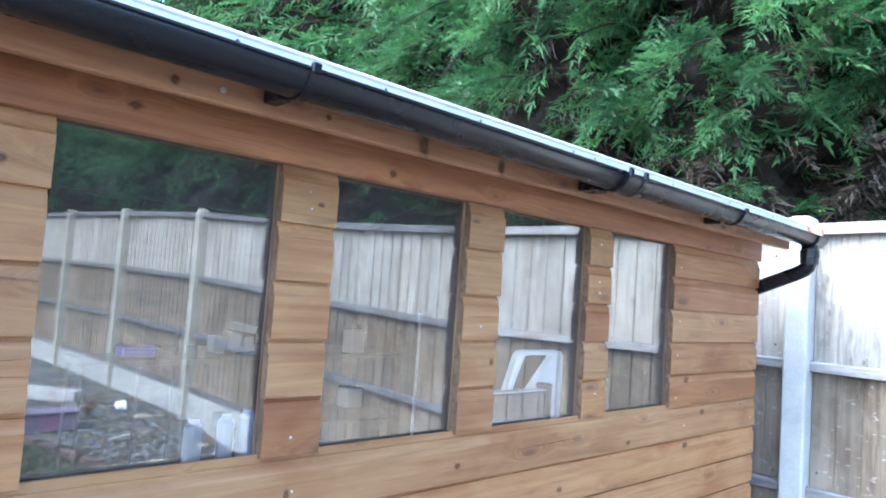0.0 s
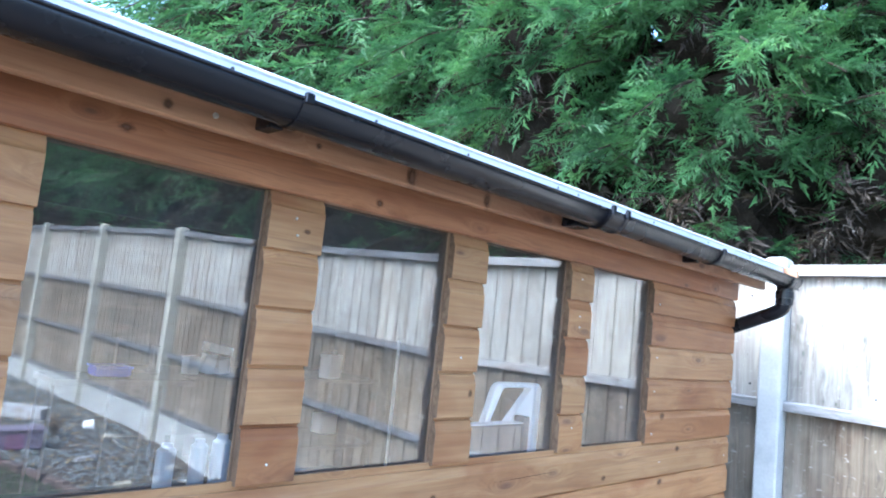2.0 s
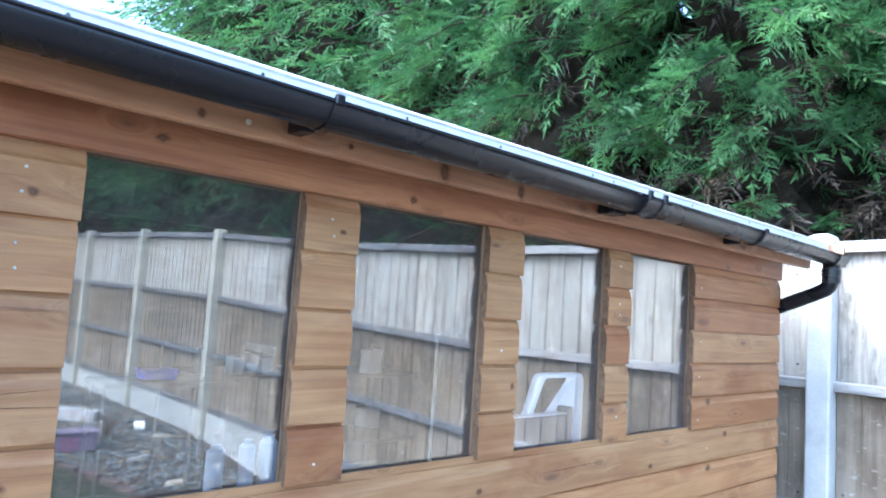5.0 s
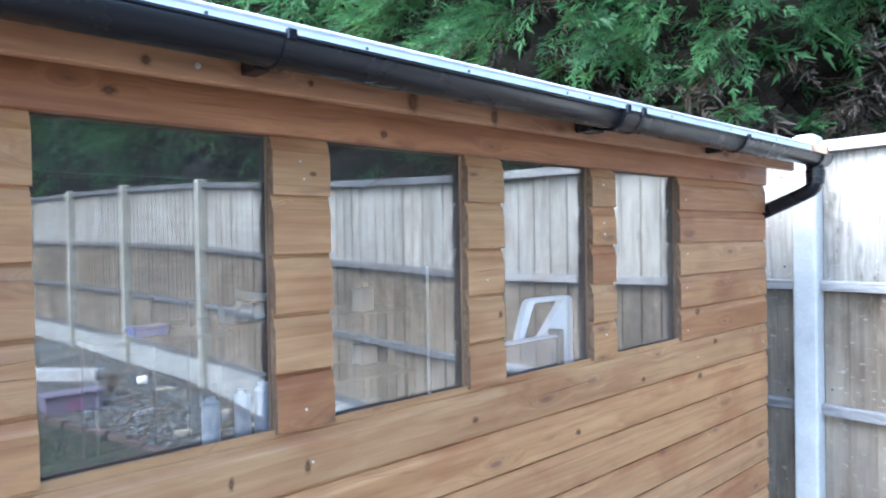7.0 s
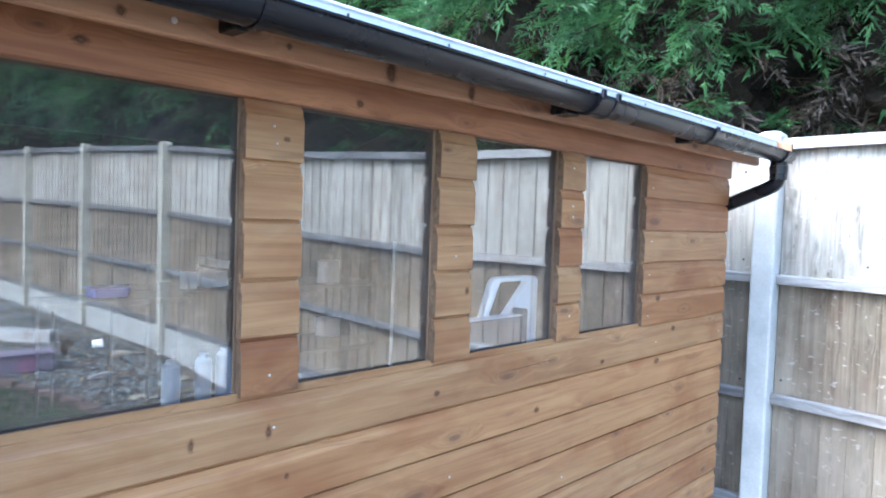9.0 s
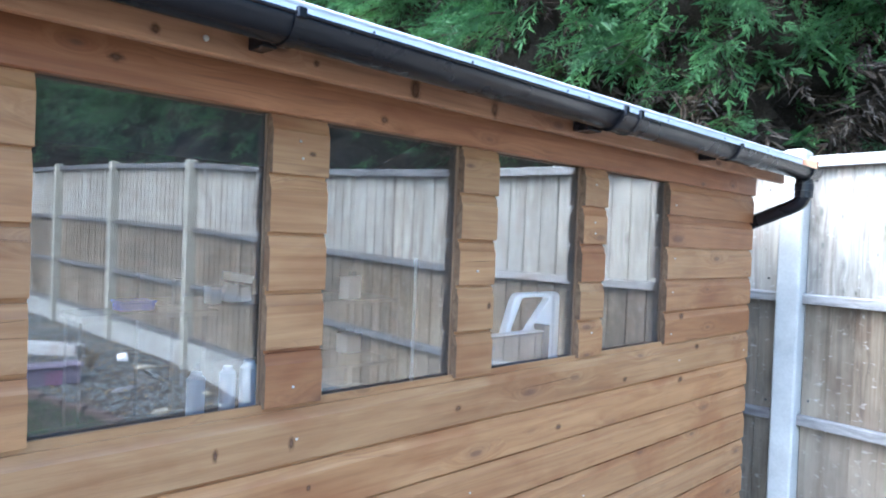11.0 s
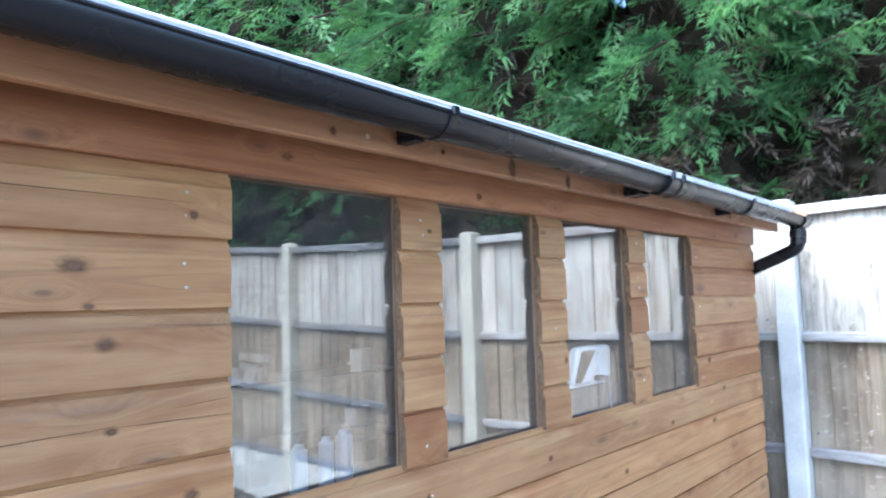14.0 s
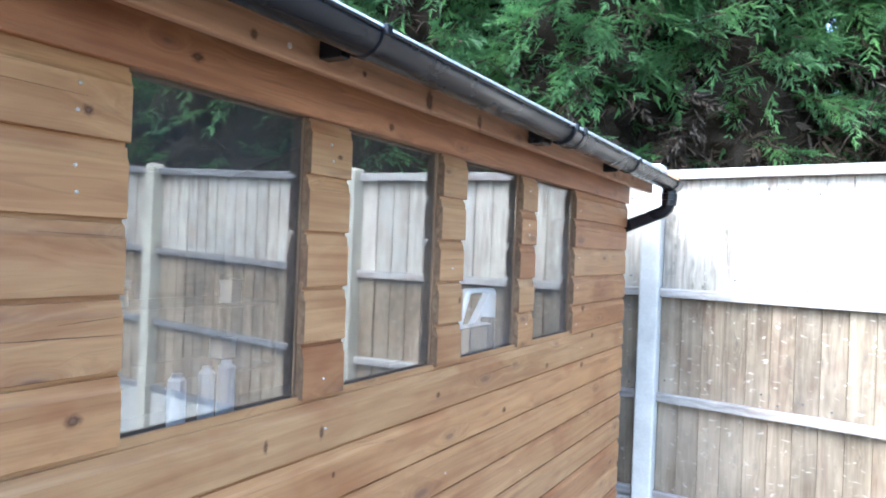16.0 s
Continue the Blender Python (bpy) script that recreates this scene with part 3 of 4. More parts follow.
def bracket(x):
    b = part("bracket", half_round(0.0435, 0.0045, x - 0.009, x + 0.009, 0.002), GUTTER, gutter, "black gutter bracket")
    part("back_plate", box(x - 0.013, x + 0.013, 1.118, 1.164, gutter_z(x) - 0.035, gutter_z(x) + 0.0, 0.002), GUTTER, b)
    part("clip", box(x - 0.008, x + 0.008, 1.031, 1.040, gutter_z(x) - 0.008, gutter_z(x) + 0.009, 0.002), GUTTER, b)


bracket(-0.35)
bracket(0.735)
bracket(2.262)
union = part("union", half_round(0.0425, 0.004, 1.595, 1.685, 0.001), GUTTER, gutter, "black gutter union bracket")
part("union_strap", half_round(0.046, 0.0035, 1.600, 1.613, 0.003), GUTTER, union)
part("union_strap", half_round(0.046, 0.0035, 1.667, 1.680, 0.003), GUTTER, union)
part("back_plate", box(1.58, 1.64, 1.118, 1.164, 1.915, 1.954, 0.003), GUTTER, union)
for x in (1.6065, 1.6735):
    part("clip", box(x - 0.008, x + 0.008, 1.0295, 1.038, 1.944, 1.966, 0.002), GUTTER, union)
out = part("outlet", half_round(0.0430, 0.004, 2.905, 2.995, 0.001), GUTTER, gutter, "black running outlet with stop end")
part("stop_end", extrude([(math.cos(a) * 0.0445, math.sin(a) * 0.0445) for a in (math.pi + math.pi * k / 16 for k in range(17))], lambda u, v, s: Vector((2.990 + 0.008 * s, 1.078 + u, 1.952 + v))), GUTTER, out)
part("spout", tube([(2.955, 1.085, 1.925), (2.955, 1.085, 1.90), (2.955, 1.085, 1.899), (2.955, 1.085, 1.872)], [0.030, 0.030, 0.0335, 0.0335], 18), GUTTER, out, smooth=False)
pipe = [(2.955, 1.085, 1.878), (2.955, 1.086, 1.852), (2.956, 1.092, 1.836), (2.958, 1.105, 1.824), (2.962, 1.13, 1.812), (2.985, 1.26, 1.762), (2.988, 1.30, 1.745), (2.990, 1.32, 1.728), (2.991, 1.326, 1.70), (2.992, 1.326, 0.2)]
part("swan_neck", tube(pipe, 0.027, 16), GUTTER, gutter, "black plastic swan neck and downpipe", smooth=True)
part("socket", tube([(2.956, 1.085, 1.872), (2.956, 1.086, 1.848)], 0.0315, 16), GUTTER, gutter)

# ---- things seen inside the shed ----
def inside():
    bench = thing("workbench", (1.0, 1.75, 0.15), "darkened timber workbench behind the windows", "workbench")
    part("worktop", box(-0.2, 1.50, 1.55, 1.86, 1.155, 1.19, 0.003), DIM_INNER, bench)
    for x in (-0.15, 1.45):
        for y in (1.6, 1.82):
            part("leg", box(x - 0.03, x + 0.03, y - 0.03, y + 0.03, 0.15, 1.154), DIM_INNER, bench)
    rack = thing("shelving_rack", (2.27, 3.58, 0.15), "darkened timber shelving rack along the back wall", "rack")
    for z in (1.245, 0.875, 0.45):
        part("shelf_board", box(1.60, 2.94, 3.34, 3.82, z, z + 0.02, 0.002), DIM_INNER, rack)
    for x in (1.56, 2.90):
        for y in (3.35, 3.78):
            part("upright", box(x, x + 0.038, y, y + 0.038, 0.151, 1.40), DIM_INNER, rack)
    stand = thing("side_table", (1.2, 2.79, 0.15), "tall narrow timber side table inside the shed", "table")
    part("tabletop", box(0.95, 1.45, 2.68, 2.90, 1.308, 1.330, 0.003), DIM_INNER, stand)
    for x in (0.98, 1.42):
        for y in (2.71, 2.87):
            part("leg", box(x - 0.018, x + 0.018, y - 0.018, y + 0.018, 0.151, 1.3075), DIM_INNER, stand)
    for x, y, h, r in ((0.914, 1.716, 0.12, 0.021), (0.985, 1.70, 0.13, 0.019), (1.035, 1.69, 0.14, 0.022)):
        b = thing("bottle", (x, y, 1.19), "white plastic bottle on the workbench", "bottle", "bottles on the bench")
        part("bottle_body", tube([(x, y, 1.1905), (x, y, 1.196), (x, y, 1.19 + h * 0.88), (x, y, 1.19 + h * 0.93)], [r * 0.9, r, r, r * 0.7], 14), BOTTLE, b)
        part("cap", tube([(x, y, 1.19 + h * 0.93), (x, y, 1.19 + h)], r * 0.6, 12), BOTTLE, b)
    def carton(x, y, z, w, d, h, turn, lean=0.0):
        c = thing("carton", (x, y, z), "white card carton on the shelving rack", "carton", "cartons")
        m = Matrix.Translation((x, y, z)) @ Matrix.Rotation(radians(turn), 4, "Z") @ Matrix.Rotation(radians(lean), 4, "Y")
        part("carton_body", box(-w / 2, w / 2, -d / 2, d / 2, 0.001, h - 0.012, 0.002, m=m), PAPER, c)
        part("lid", box(-w / 2 - 0.002, w / 2 + 0.002, -d / 2 - 0.002, d / 2 + 0.002, h - 0.0115, h, 0.002, m=m), PAPER, c)

    carton(1.895, 3.50, 1.267, 0.06, 0.09, 0.095, -12, 14)
    carton(1.985, 3.51, 1.267, 0.065, 0.09, 0.078, 8, -9)
    carton(1.952, 3.50, 1.370, 0.125, 0.10, 0.042, -6, 9)
    carton(1.80, 3.46, 1.266, 0.06, 0.06, 0.085, 10)
    carton(2.61, 3.40, 1.266, 0.12, 0.07, 0.13, 20)
    carton(2.84, 3.70, 0.896, 0.12, 0.10, 0.115, 5)
    tub = thing("storage_tub", (1.168, 2.79, 1.33), "small blue plastic tub on the side table", "tub")
    part("tub_body", box(1.104, 1.230, 2.75, 2.83, 1.331, 1.362, 0.006), BLUE, tub)
    part("tub_rim", box(1.100, 1.234, 2.745, 2.835, 1.3615, 1.368, 0.002), BLUE, tub)
    cane = thing("garden_cane", (2.725, 2.97, 0.15), "thin white plastic cane standing on the shed floor", "cane")
    part("cane_rod", tube([(2.725, 2.97, 0.151), (2.724, 2.968, 0.8), (2.721, 2.963, 1.52)], 0.008, 8), WHITE, cane)
    chair = thing("plastic_chair", (1.69, 1.40, 0.15), "white moulded plastic chair leaning against the window", "chair")
    # the back, a moulded shell with a slanting opening, rounded at its rim
    outer = [(1.565, 1.322), (1.599, 1.388), (1.636, 1.484), (1.643, 1.494), (1.653, 1.500), (1.671, 1.503), (1.816, 1.502), (1.833, 1.499), (1.841, 1.490), (1.841, 1.137), (1.565, 1.137)]
    hole = [(1.591, 1.337), (1.619, 1.393), (1.663, 1.478), (1.669, 1.485), (1.676, 1.488), (1.688, 1.490), (1.782, 1.489), (1.789, 1.487), (1.787, 1.482), (1.692, 1.389), (1.649, 1.344)]
    bm = bmesh.new()
    rings = []
    n = len(outer)
    for y, k in ((1.369, 0.006), (1.3662, 0.003), (1.365, 0.0), (1.388, 0.0)):
        # the rim turns back: outline drawn in, opening widened, by k at the front edge
        kk = 0.006 - k if y < 1.37 else 0.0
        rings.append(([bm.verts.new((x - kk * 0.6 * (1 if x > 1.74 else -1), y, z - kk * (1 if z > 1.4 else 0))) for x, z in outer], [bm.verts.new((x + kk * 0.4 * (1 if x > 1.70 else -1), y, z + kk * (0.5 if z > 1.45 else -0.5))) for x, z in hole]))
    for o, h in (rings[2], rings[-1]):
        for i in range(n):
            bm.faces.new((o[i], o[(i + 1) % n], h[(i + 1) % n], h[i]))
    order = [rings[2], rings[1], rings[0], rings[3]]
    for (o, h), (o2, h2) in zip(order, order[1:]):
        for i in range(n):
            bm.faces.new((o[i], o[(i + 1) % n], o2[(i + 1) % n], o2[i]))
            bm.faces.new((h[i], h[(i + 1) % n], h2[(i + 1) % n], h2[i]))
    part("backrest", bm, WHITE, chair, "white moulded back with slanting opening")
    part("seat", box(1.565, 1.84, 1.365, 1.78, 0.56, 0.585, 0.008), WHITE, chair)
    for x in (1.585, 1.82):
        for y in (1.378, 1.76):
            part("leg", box(x - 0.016, x + 0.016, y - 0.01, y + 0.01, 0.151, 1.16 if y < 1.5 else 0.56, 0.004), WHITE, chair)
    crate = thing("crate", (1.57, 1.315, 0.15), "blue-grey plastic crate stack by the window", "crate")
    part("crate_body", box(1.447, 1.695, 1.312, 1.345, 0.151, 1.402, 0.004), CRATE, crate)
    part("crate_rim", box(1.444, 1.697, 1.3105, 1.3465, 1.4025, 1.4048, 0.0008), TRIM, crate, "thin pale rim")
    part("crate_corner", box(1.698, 1.723, 1.309, 1.348, 0.151, 1.420, 0.003), CRATE, crate)


inside()

# ---- fence ----
POSTS = [(3.36, 5.0, 2.05, 0.42), (3.36, 3.12, 2.05, 0.42), (3.362, 1.242, 2.05, 0.42), (3.125, -0.36, 2.045, 0.44), (3.165, -2.23, 2.13, 0.49), (3.14, -4.11, 2.27, 0.52), (3.065, -5.99, 2.34, 0.545),
         (2.985, -7.86, 2.39, 0.56), (2.91, -9.74, 2.42, 0.57), (2.84, -11.6, 2.44, 0.58)]


def concrete_post(x, y, top, mat):
    p = thing("fence_post", (x, y, ground_z(x, y) - 0.015), "pale cast concrete fence post with sloped top", "fence post", "fence posts")
    z0 = ground_z(x, y) - 0.014
    w, d, c = 0.047, 0.05, 0.007
    prof = [(-w + c, -d), (w - c, -d), (w, -d + c), (w, d - c), (w - c, d), (-w + c, d), (-w, d - c), (-w, -d + c)]
    bm = bmesh.new()
    rings = []
    for z, k in ((z0, 1), (top - 0.022, 1), (top - 0.008, 0.9), (top, 0.62), (top + 0.003, 0.3)):
        rings.append([bm.verts.new((x + v * k, y + u * k, z)) for u, v in prof])
    for a, b in zip(rings, rings[1:]):
        for i in range(8):
            bm.faces.new((a[i], a[(i + 1) % 8], b[(i + 1) % 8], b[i]))
    bm.faces.new(rings[0])
    bm.faces.new(rings[-1])
    part("shaft", bm, mat, p)


FENCE_NAIL = mesh_of("nail", tube([(0.006, 0, 0), (-0.004, 0, 0), (-0.006, 0, 0)], [0.0045, 0.0045, 0.003], 7), FELT)


def fence_bay(a, b, label):
    (xa, ya, ca, ba), (xb, yb, cb, bb) = a, b
    along = Vector((xb - xa, yb - ya, 0))
    run = along.length
    along.normalize()
    left = Vector((-along.y, along.x, 0))
    if left.x > 0:
        left = -left                       # towards the garden
    f = lambda s, off, z: Vector((xa, ya, z)) + along * s + left * off
    # bays seen only in the panes take the dimmed rail colour
    rail_mat = RAIL if ya > 0 else DIMRAIL
    s0, s1 = 0.046, run - 0.046
    lin = lambda p, q, s: p + (q - p) * s / run
    panel = thing("timber_fence", f(run / 2, 0, lin(ba, bb, run / 2)), label, "fence", "fence bays")

    def bar(name, fr_lo, fr_hi, o0, o1, mat, kind="", drop=0.0):
        bm = bmesh.new()
        rows = []
        for s in (s0, s1):
            lo, hi = lin(ba, bb, s), lin(ca, cb, s)
            z0, z1 = lo + (hi - lo) * fr_lo, lo + (hi - lo) * fr_hi
            rows.append([bm.verts.new(f(s, o, z)) for o, z in ((o0, z0), (o1, z0 + drop), (o1, z1 - 0.006), (o1 - 0.006, z1), (o0, z1))])
        for i in range(5):
            bm.faces.new((rows[0][i], rows[0][(i + 1) % 5], rows[1][(i + 1) % 5], rows[1][i]))
        bm.faces.new(rows[0])
        bm.faces.new(rows[1])
        return part(name, bm, mat, panel)

    for fr in (0.615, 0.297):
        bar("rail", fr, fr + 0.028, -0.010, 0.020, rail_mat, drop=0.004)
    bar("bottom_rail", 0.0, 0.028, -0.010, 0.020, rail_mat, drop=0.004)
    bar("capping_rail", 0.972, 1.0, -0.045, 0.026, rail_mat)
    n = max(3, round((s1 - s0) / 0.1))
    step = (s1 - s0) / n
    for i in range(n):
        s = s0 + i * step
        lo, hi = lin(ba, bb, s + step / 2), lin(ca, cb, s + step / 2)
        zm = lo + (hi - lo) * 0.625
        wob = rng.uniform(-0.004, 0.003)
        tilt = rng.uniform(-0.0015, 0.0015)
        for z0, z1, mat in ((lo + 0.004, zm, FENCE_LOW), (zm, hi - 0.02, FENCE_TOP)):
            bm = bmesh.new()
            rows = []
            for z in (z0, z1):
                e = step + 0.003
                rows.append([bm.verts.new(f(s + u + tilt * (z - lo), o + wob, z)) for u, o in ((0, -0.038), (0.0005, -0.021), (0.004, -0.0135), (e - 0.004, -0.0225), (e - 0.0005, -0.0265), (e, -0.038))])
            for k in range(6):
                bm.faces.new((rows[0][k], rows[0][(k + 1) % 6], rows[1][(k + 1) % 6], rows[1][k]))
            bm.faces.new(rows[0])
            bm.faces.new(rows[1])
            part("board", bm, mat, panel)
        if ya > -6.5:
            for fr in (0.665, 0.93, 0.35):
                if rng.random() < 0.45:
                    continue
                s2 = s + step * rng.uniform(0.25, 0.75)
                piece("nail", FENCE_NAIL, panel, f(s2, -0.0145 + wob, lin(ba, bb, s2) + (lin(ca, cb, s2) - lin(ba, bb, s2)) * (fr + rng.uniform(-0.014, 0.014))))
    gb = thing("gravel_board", f(run / 2, 0, ground_z(xa, (ya + yb) / 2)), "pale concrete gravel board under the fence panel", "gravel board", "gravel boards")
    bm = bmesh.new()
    rows = []
    for s in (s0, s1):
        zt = lin(ba, bb, s) - 0.003
        zb = min(zt - 0.2, ground_z(xa + along.x * s, ya + along.y * s) - 0.02)
        rows.append([bm.verts.new(f(s, o, z)) for o, z in ((-0.03, zb), (0.018, zb), (0.018, zt - 0.01), (0.008, zt), (-0.03, zt))])
    for k in range(5):
        bm.faces.new((rows[0][k], rows[0][(k + 1) % 5], rows[1][(k + 1) % 5], rows[1][k]))
    bm.faces.new(rows[0])
    bm.faces.new(rows[1])
    part("slab", bm, SLAB, gb)


for p in POSTS:
    concrete_post(p[0] - 0.02, p[1], p[2] + 0.03, CONCRETE if p[1] > 1 else DIMPOST)
for a, b in zip(POSTS, POSTS[1:]):
    fence_bay(a, b, "closeboard timber fence bay, silvered top and brown lower boards")

# ---- conifer hedge ----
def spray(seed, pairs, teeth, fat):
    """A flat drooping spray along +x: side fronds, each a narrow blade with scale-leaf teeth; triangles in one array."""
    r = random.Random(seed)
    tri = []

    def frond(p, a, length, lift, n, width):
        d = Vector((math.cos(a), math.sin(a), 0))
        side = Vector((-d.y, d.x, 0))
        at = lambda u: p + d * length * u + Vector((0, 0, lift * u * u))
        tri.append((p, at(0.4) + side * width, at(1.0)))
        tri.append((p, at(1.0), at(0.4) - side * width))
        for k in range(n):
            u = 0.12 + 0.76 * (k + r.uniform(0.1, 0.9)) / n
            for sg in (1, -1):
                b = a + sg * radians(r.uniform(24, 46))
                e = Vector((math.cos(b), math.sin(b), 0))
                ln = (0.22 * length * (1.1 - u) + 0.009) * r.uniform(0.7, 1.3)
                q = at(u)
                tri.append((q - d * 0.0045 * fat, q + d * 0.0045 * fat, q + e * ln + Vector((0, 0, r.uniform(-0.011, 0.005)))))

    size = 0.30
    bend = r.uniform(-0.25, 0.25)
    for i in range(pairs):
        s = (i + 0.6) / (pairs + 0.3)
        p = Vector((size * s, bend * s * s * size * 0.6, -0.085 * s * s))
        span = 0.125 * (1 - s) ** 0.75 * (0.45 + 0.55 * min(1, s * 4)) + 0.022
        for sg in (1, -1):
            p = p + Vector((r.uniform(-0.012, 0.012), 0, r.uniform(-0.006, 0.006)))
            frond(p, bend * s + sg * radians(r.uniform(18, 60)), span * r.uniform(0.5, 1.35), -span * r.uniform(0.1, 0.42), teeth, 0.0048 * fat)
    frond(Vector((size * 0.86, bend * 0.44 * size, -0.065)), bend, 0.11, -0.04, teeth, 0.007 * fat)
    return np.array([[tuple(v) for v in t] for t in tri], dtype=np.float32)


FINE = [spray(s, 10, 3, 1.0) for s in range(6)]
MID = [spray(40 + s, 8, 2, 1.2) for s in range(4)]
COARSE = [spray(20 + s, 6, 2, 1.7) for s in range(4)]


def leaf_mesh(name, chunks, material):
    tris = np.concatenate(chunks).reshape(-1, 3)
    n = len(tris) // 3
    me = bpy.data.meshes.new(name)
    me.vertices.add(len(tris))
    me.vertices.foreach_set("co", tris.ravel())
    me.loops.add(n * 3)
    me.loops.foreach_set("vertex_index", np.arange(n * 3, dtype=np.int32))
    me.polygons.add(n)
    me.polygons.foreach_set("loop_start", np.arange(0, n * 3, 3, dtype=np.int32))
    me.polygons.foreach_set("loop_total", np.full(n, 3, dtype=np.int32))
    me.update(calc_edges=True)
    me.materials.append(material)
    return me


def put(chunk, m):
    a = np.array(m.to_3x3(), dtype=np.float32)
    return chunk @ a.T + np.array(m.translation, dtype=np.float32)


def conifer_meshes(seed, kit, boughs, height, low, reach, per, near=False):
    """Trunk with limbs and bare twigs, green crown, dead growth and dark filler core, round the origin; the garden lies
    at -x.
    """
    r = random.Random(seed)
    green, brown, wood_bm = [], [], bmesh.new()
    tube([(0, 0, 0), (0.03, 0.02, height * 0.5), (0, 0, height)], [0.13, 0.09, 0.02], 8, wood_bm)
    for i in range(boughs):
        z = low + (height - low - 0.3) * (i + r.random()) / boughs
        az = math.pi + ((i * 0.618034) % 1.0 - 0.5) * (3.3 if near else 4.0) + r.uniform(-0.1, 0.1)
        full_reach = reach * (1 - 0.45 * (z / height) ** 2) * r.uniform(0.78, 1.12)
        if z < 2.75:
            full_reach = min(full_reach, r.uniform(0.6, 0.95))
        elif z < 3.3:
            full_reach = min(full_reach, r.uniform(0.95, 1.35))
        rise = r.uniform(0.05, 0.4)
        out = Vector((math.cos(az), math.sin(az), 0))
        pts = []
        for k in range(7):
            s = k / 6
            pts.append(Vector((0, 0, z)) + out * full_reach * s + Vector((0, 0, full_reach * (rise * s - (0.42 if z > 3.3 else 0.25) * s ** 2.6))) + Vector((-out.y, out.x, 0)) * 0.1 * math.sin(s * 4 + i))
        tube(pts, [0.022 - 0.0028 * k for k in range(7)], 5, wood_bm, False)
        for j in range(per):
            s = 0.40 + 0.60 * ((j + r.random()) / per) ** 0.75
            k = min(5, int(s * 6))
            p = pts[k].lerp(pts[k + 1], s * 6 - k)
            d = (pts[k + 1] - pts[k]).normalized()
            side = 1 if j % 2 else -1
            yaw = math.atan2(d.y, d.x) + side * radians(r.uniform(12, 75)) * (1.15 - s * 0.8)
            m = Matrix.Translation(p) @ Matrix.Rotation(yaw, 4, "Z") @ Matrix.Rotation(radians(r.uniform(-18, 44)), 4, "Y") @ Matrix.Rotation(radians(r.uniform(-50, 50)), 4, "X") @ Matrix.Scale(r.uniform(0.6, 1.08) * (1.0 if near else 1.4), 4)
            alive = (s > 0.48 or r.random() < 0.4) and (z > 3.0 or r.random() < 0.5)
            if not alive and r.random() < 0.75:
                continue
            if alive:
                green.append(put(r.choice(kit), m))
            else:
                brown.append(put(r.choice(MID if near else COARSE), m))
        for j in range(max(3, per // 5)):
            s = r.uniform(0.15, 0.7)
            k = min(5, int(s * 6))
            p = pts[k].lerp(pts[k + 1], s * 6 - k)
            q = p + Vector((r.uniform(-1, 1), r.uniform(-1, 1), r.uniform(-0.9, 0.3))) * 0.3
            tube([p, p.lerp(q, 0.5) + Vector((0, 0, 0.03)), q], [0.006, 0.004, 0.0015], 3, wood_bm, False)
    # solid core for the inner twigs, darkened like their shade, closing sky gaps
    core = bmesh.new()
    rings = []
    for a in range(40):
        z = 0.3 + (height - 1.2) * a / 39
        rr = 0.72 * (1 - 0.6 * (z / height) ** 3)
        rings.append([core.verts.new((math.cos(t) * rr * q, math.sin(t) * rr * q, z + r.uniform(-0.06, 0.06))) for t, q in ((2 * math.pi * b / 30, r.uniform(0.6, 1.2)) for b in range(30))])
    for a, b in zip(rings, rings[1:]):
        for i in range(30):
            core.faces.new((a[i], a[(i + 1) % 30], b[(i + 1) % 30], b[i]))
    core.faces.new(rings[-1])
    for i in range(640 if near else 190):
        z = r.uniform(1.4, height * 0.9)
        az = math.pi + r.uniform(-1.9, 1.9)
        rr = r.uniform(0.6, 1.12) * (1 - 0.5 * (z / height) ** 3)
        m = Matrix.Translation((math.cos(az) * rr, math.sin(az) * rr, z)) @ Matrix.Rotation(az + r.uniform(-0.9, 0.9), 4, "Z") @ Matrix.Rotation(radians(r.uniform(0, 65)), 4, "Y") @ Matrix.Rotation(radians(r.uniform(-60, 60)), 4, "X") @ Matrix.Scale(r.uniform(0.9, 1.5), 4)
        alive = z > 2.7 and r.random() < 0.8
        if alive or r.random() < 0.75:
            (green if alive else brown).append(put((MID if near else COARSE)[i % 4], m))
    for i in range(30 if near else 4):
        # bare grey twigs that droop and fork below the green
        az = math.pi + r.uniform(-1.5, 1.5)
        out = Vector((math.cos(az), math.sin(az), 0))
        p = out * r.uniform(0.5, 0.8) + Vector((0, 0, r.uniform(1.9, 3.1)))
        run = r.uniform(0.3, 0.75)
        drop = r.uniform(-0.5, 0.25)
        sway = Vector((-out.y, out.x, 0)) * r.uniform(-0.35, 0.35)
        line = [p + (out + sway) * run * u + Vector((0, 0, run * drop * u * u + r.uniform(-0.012, 0.012))) for u in (0, 0.25, 0.5, 0.75, 1.0)]
        tube(line, [0.0065, 0.0052, 0.004, 0.003, 0.0012], 4, wood_bm, False)
        for q in line[1:4]:
            tip = q + Vector((r.uniform(-0.16, 0.16), r.uniform(-0.16, 0.16), r.uniform(-0.2, 0.06)))
            tube([q, q.lerp(tip, 0.5) + Vector((0, 0, 0.015)), tip], [0.003, 0.0022, 0.001], 3, wood_bm, False)
    return (mesh_of("trunk", wood_bm, BARK), leaf_mesh("crown", green, LEAF), leaf_mesh("dead_growth", brown, DEAD), mesh_of("inner_growth", core, DARKCORE, True))


NEAR_KITS = [conifer_meshes(3, FINE, 80, 5.6, 0.9, 1.75, 29, True), conifer_meshes(8, FINE, 80, 5.9, 0.8, 1.85, 29, True)]
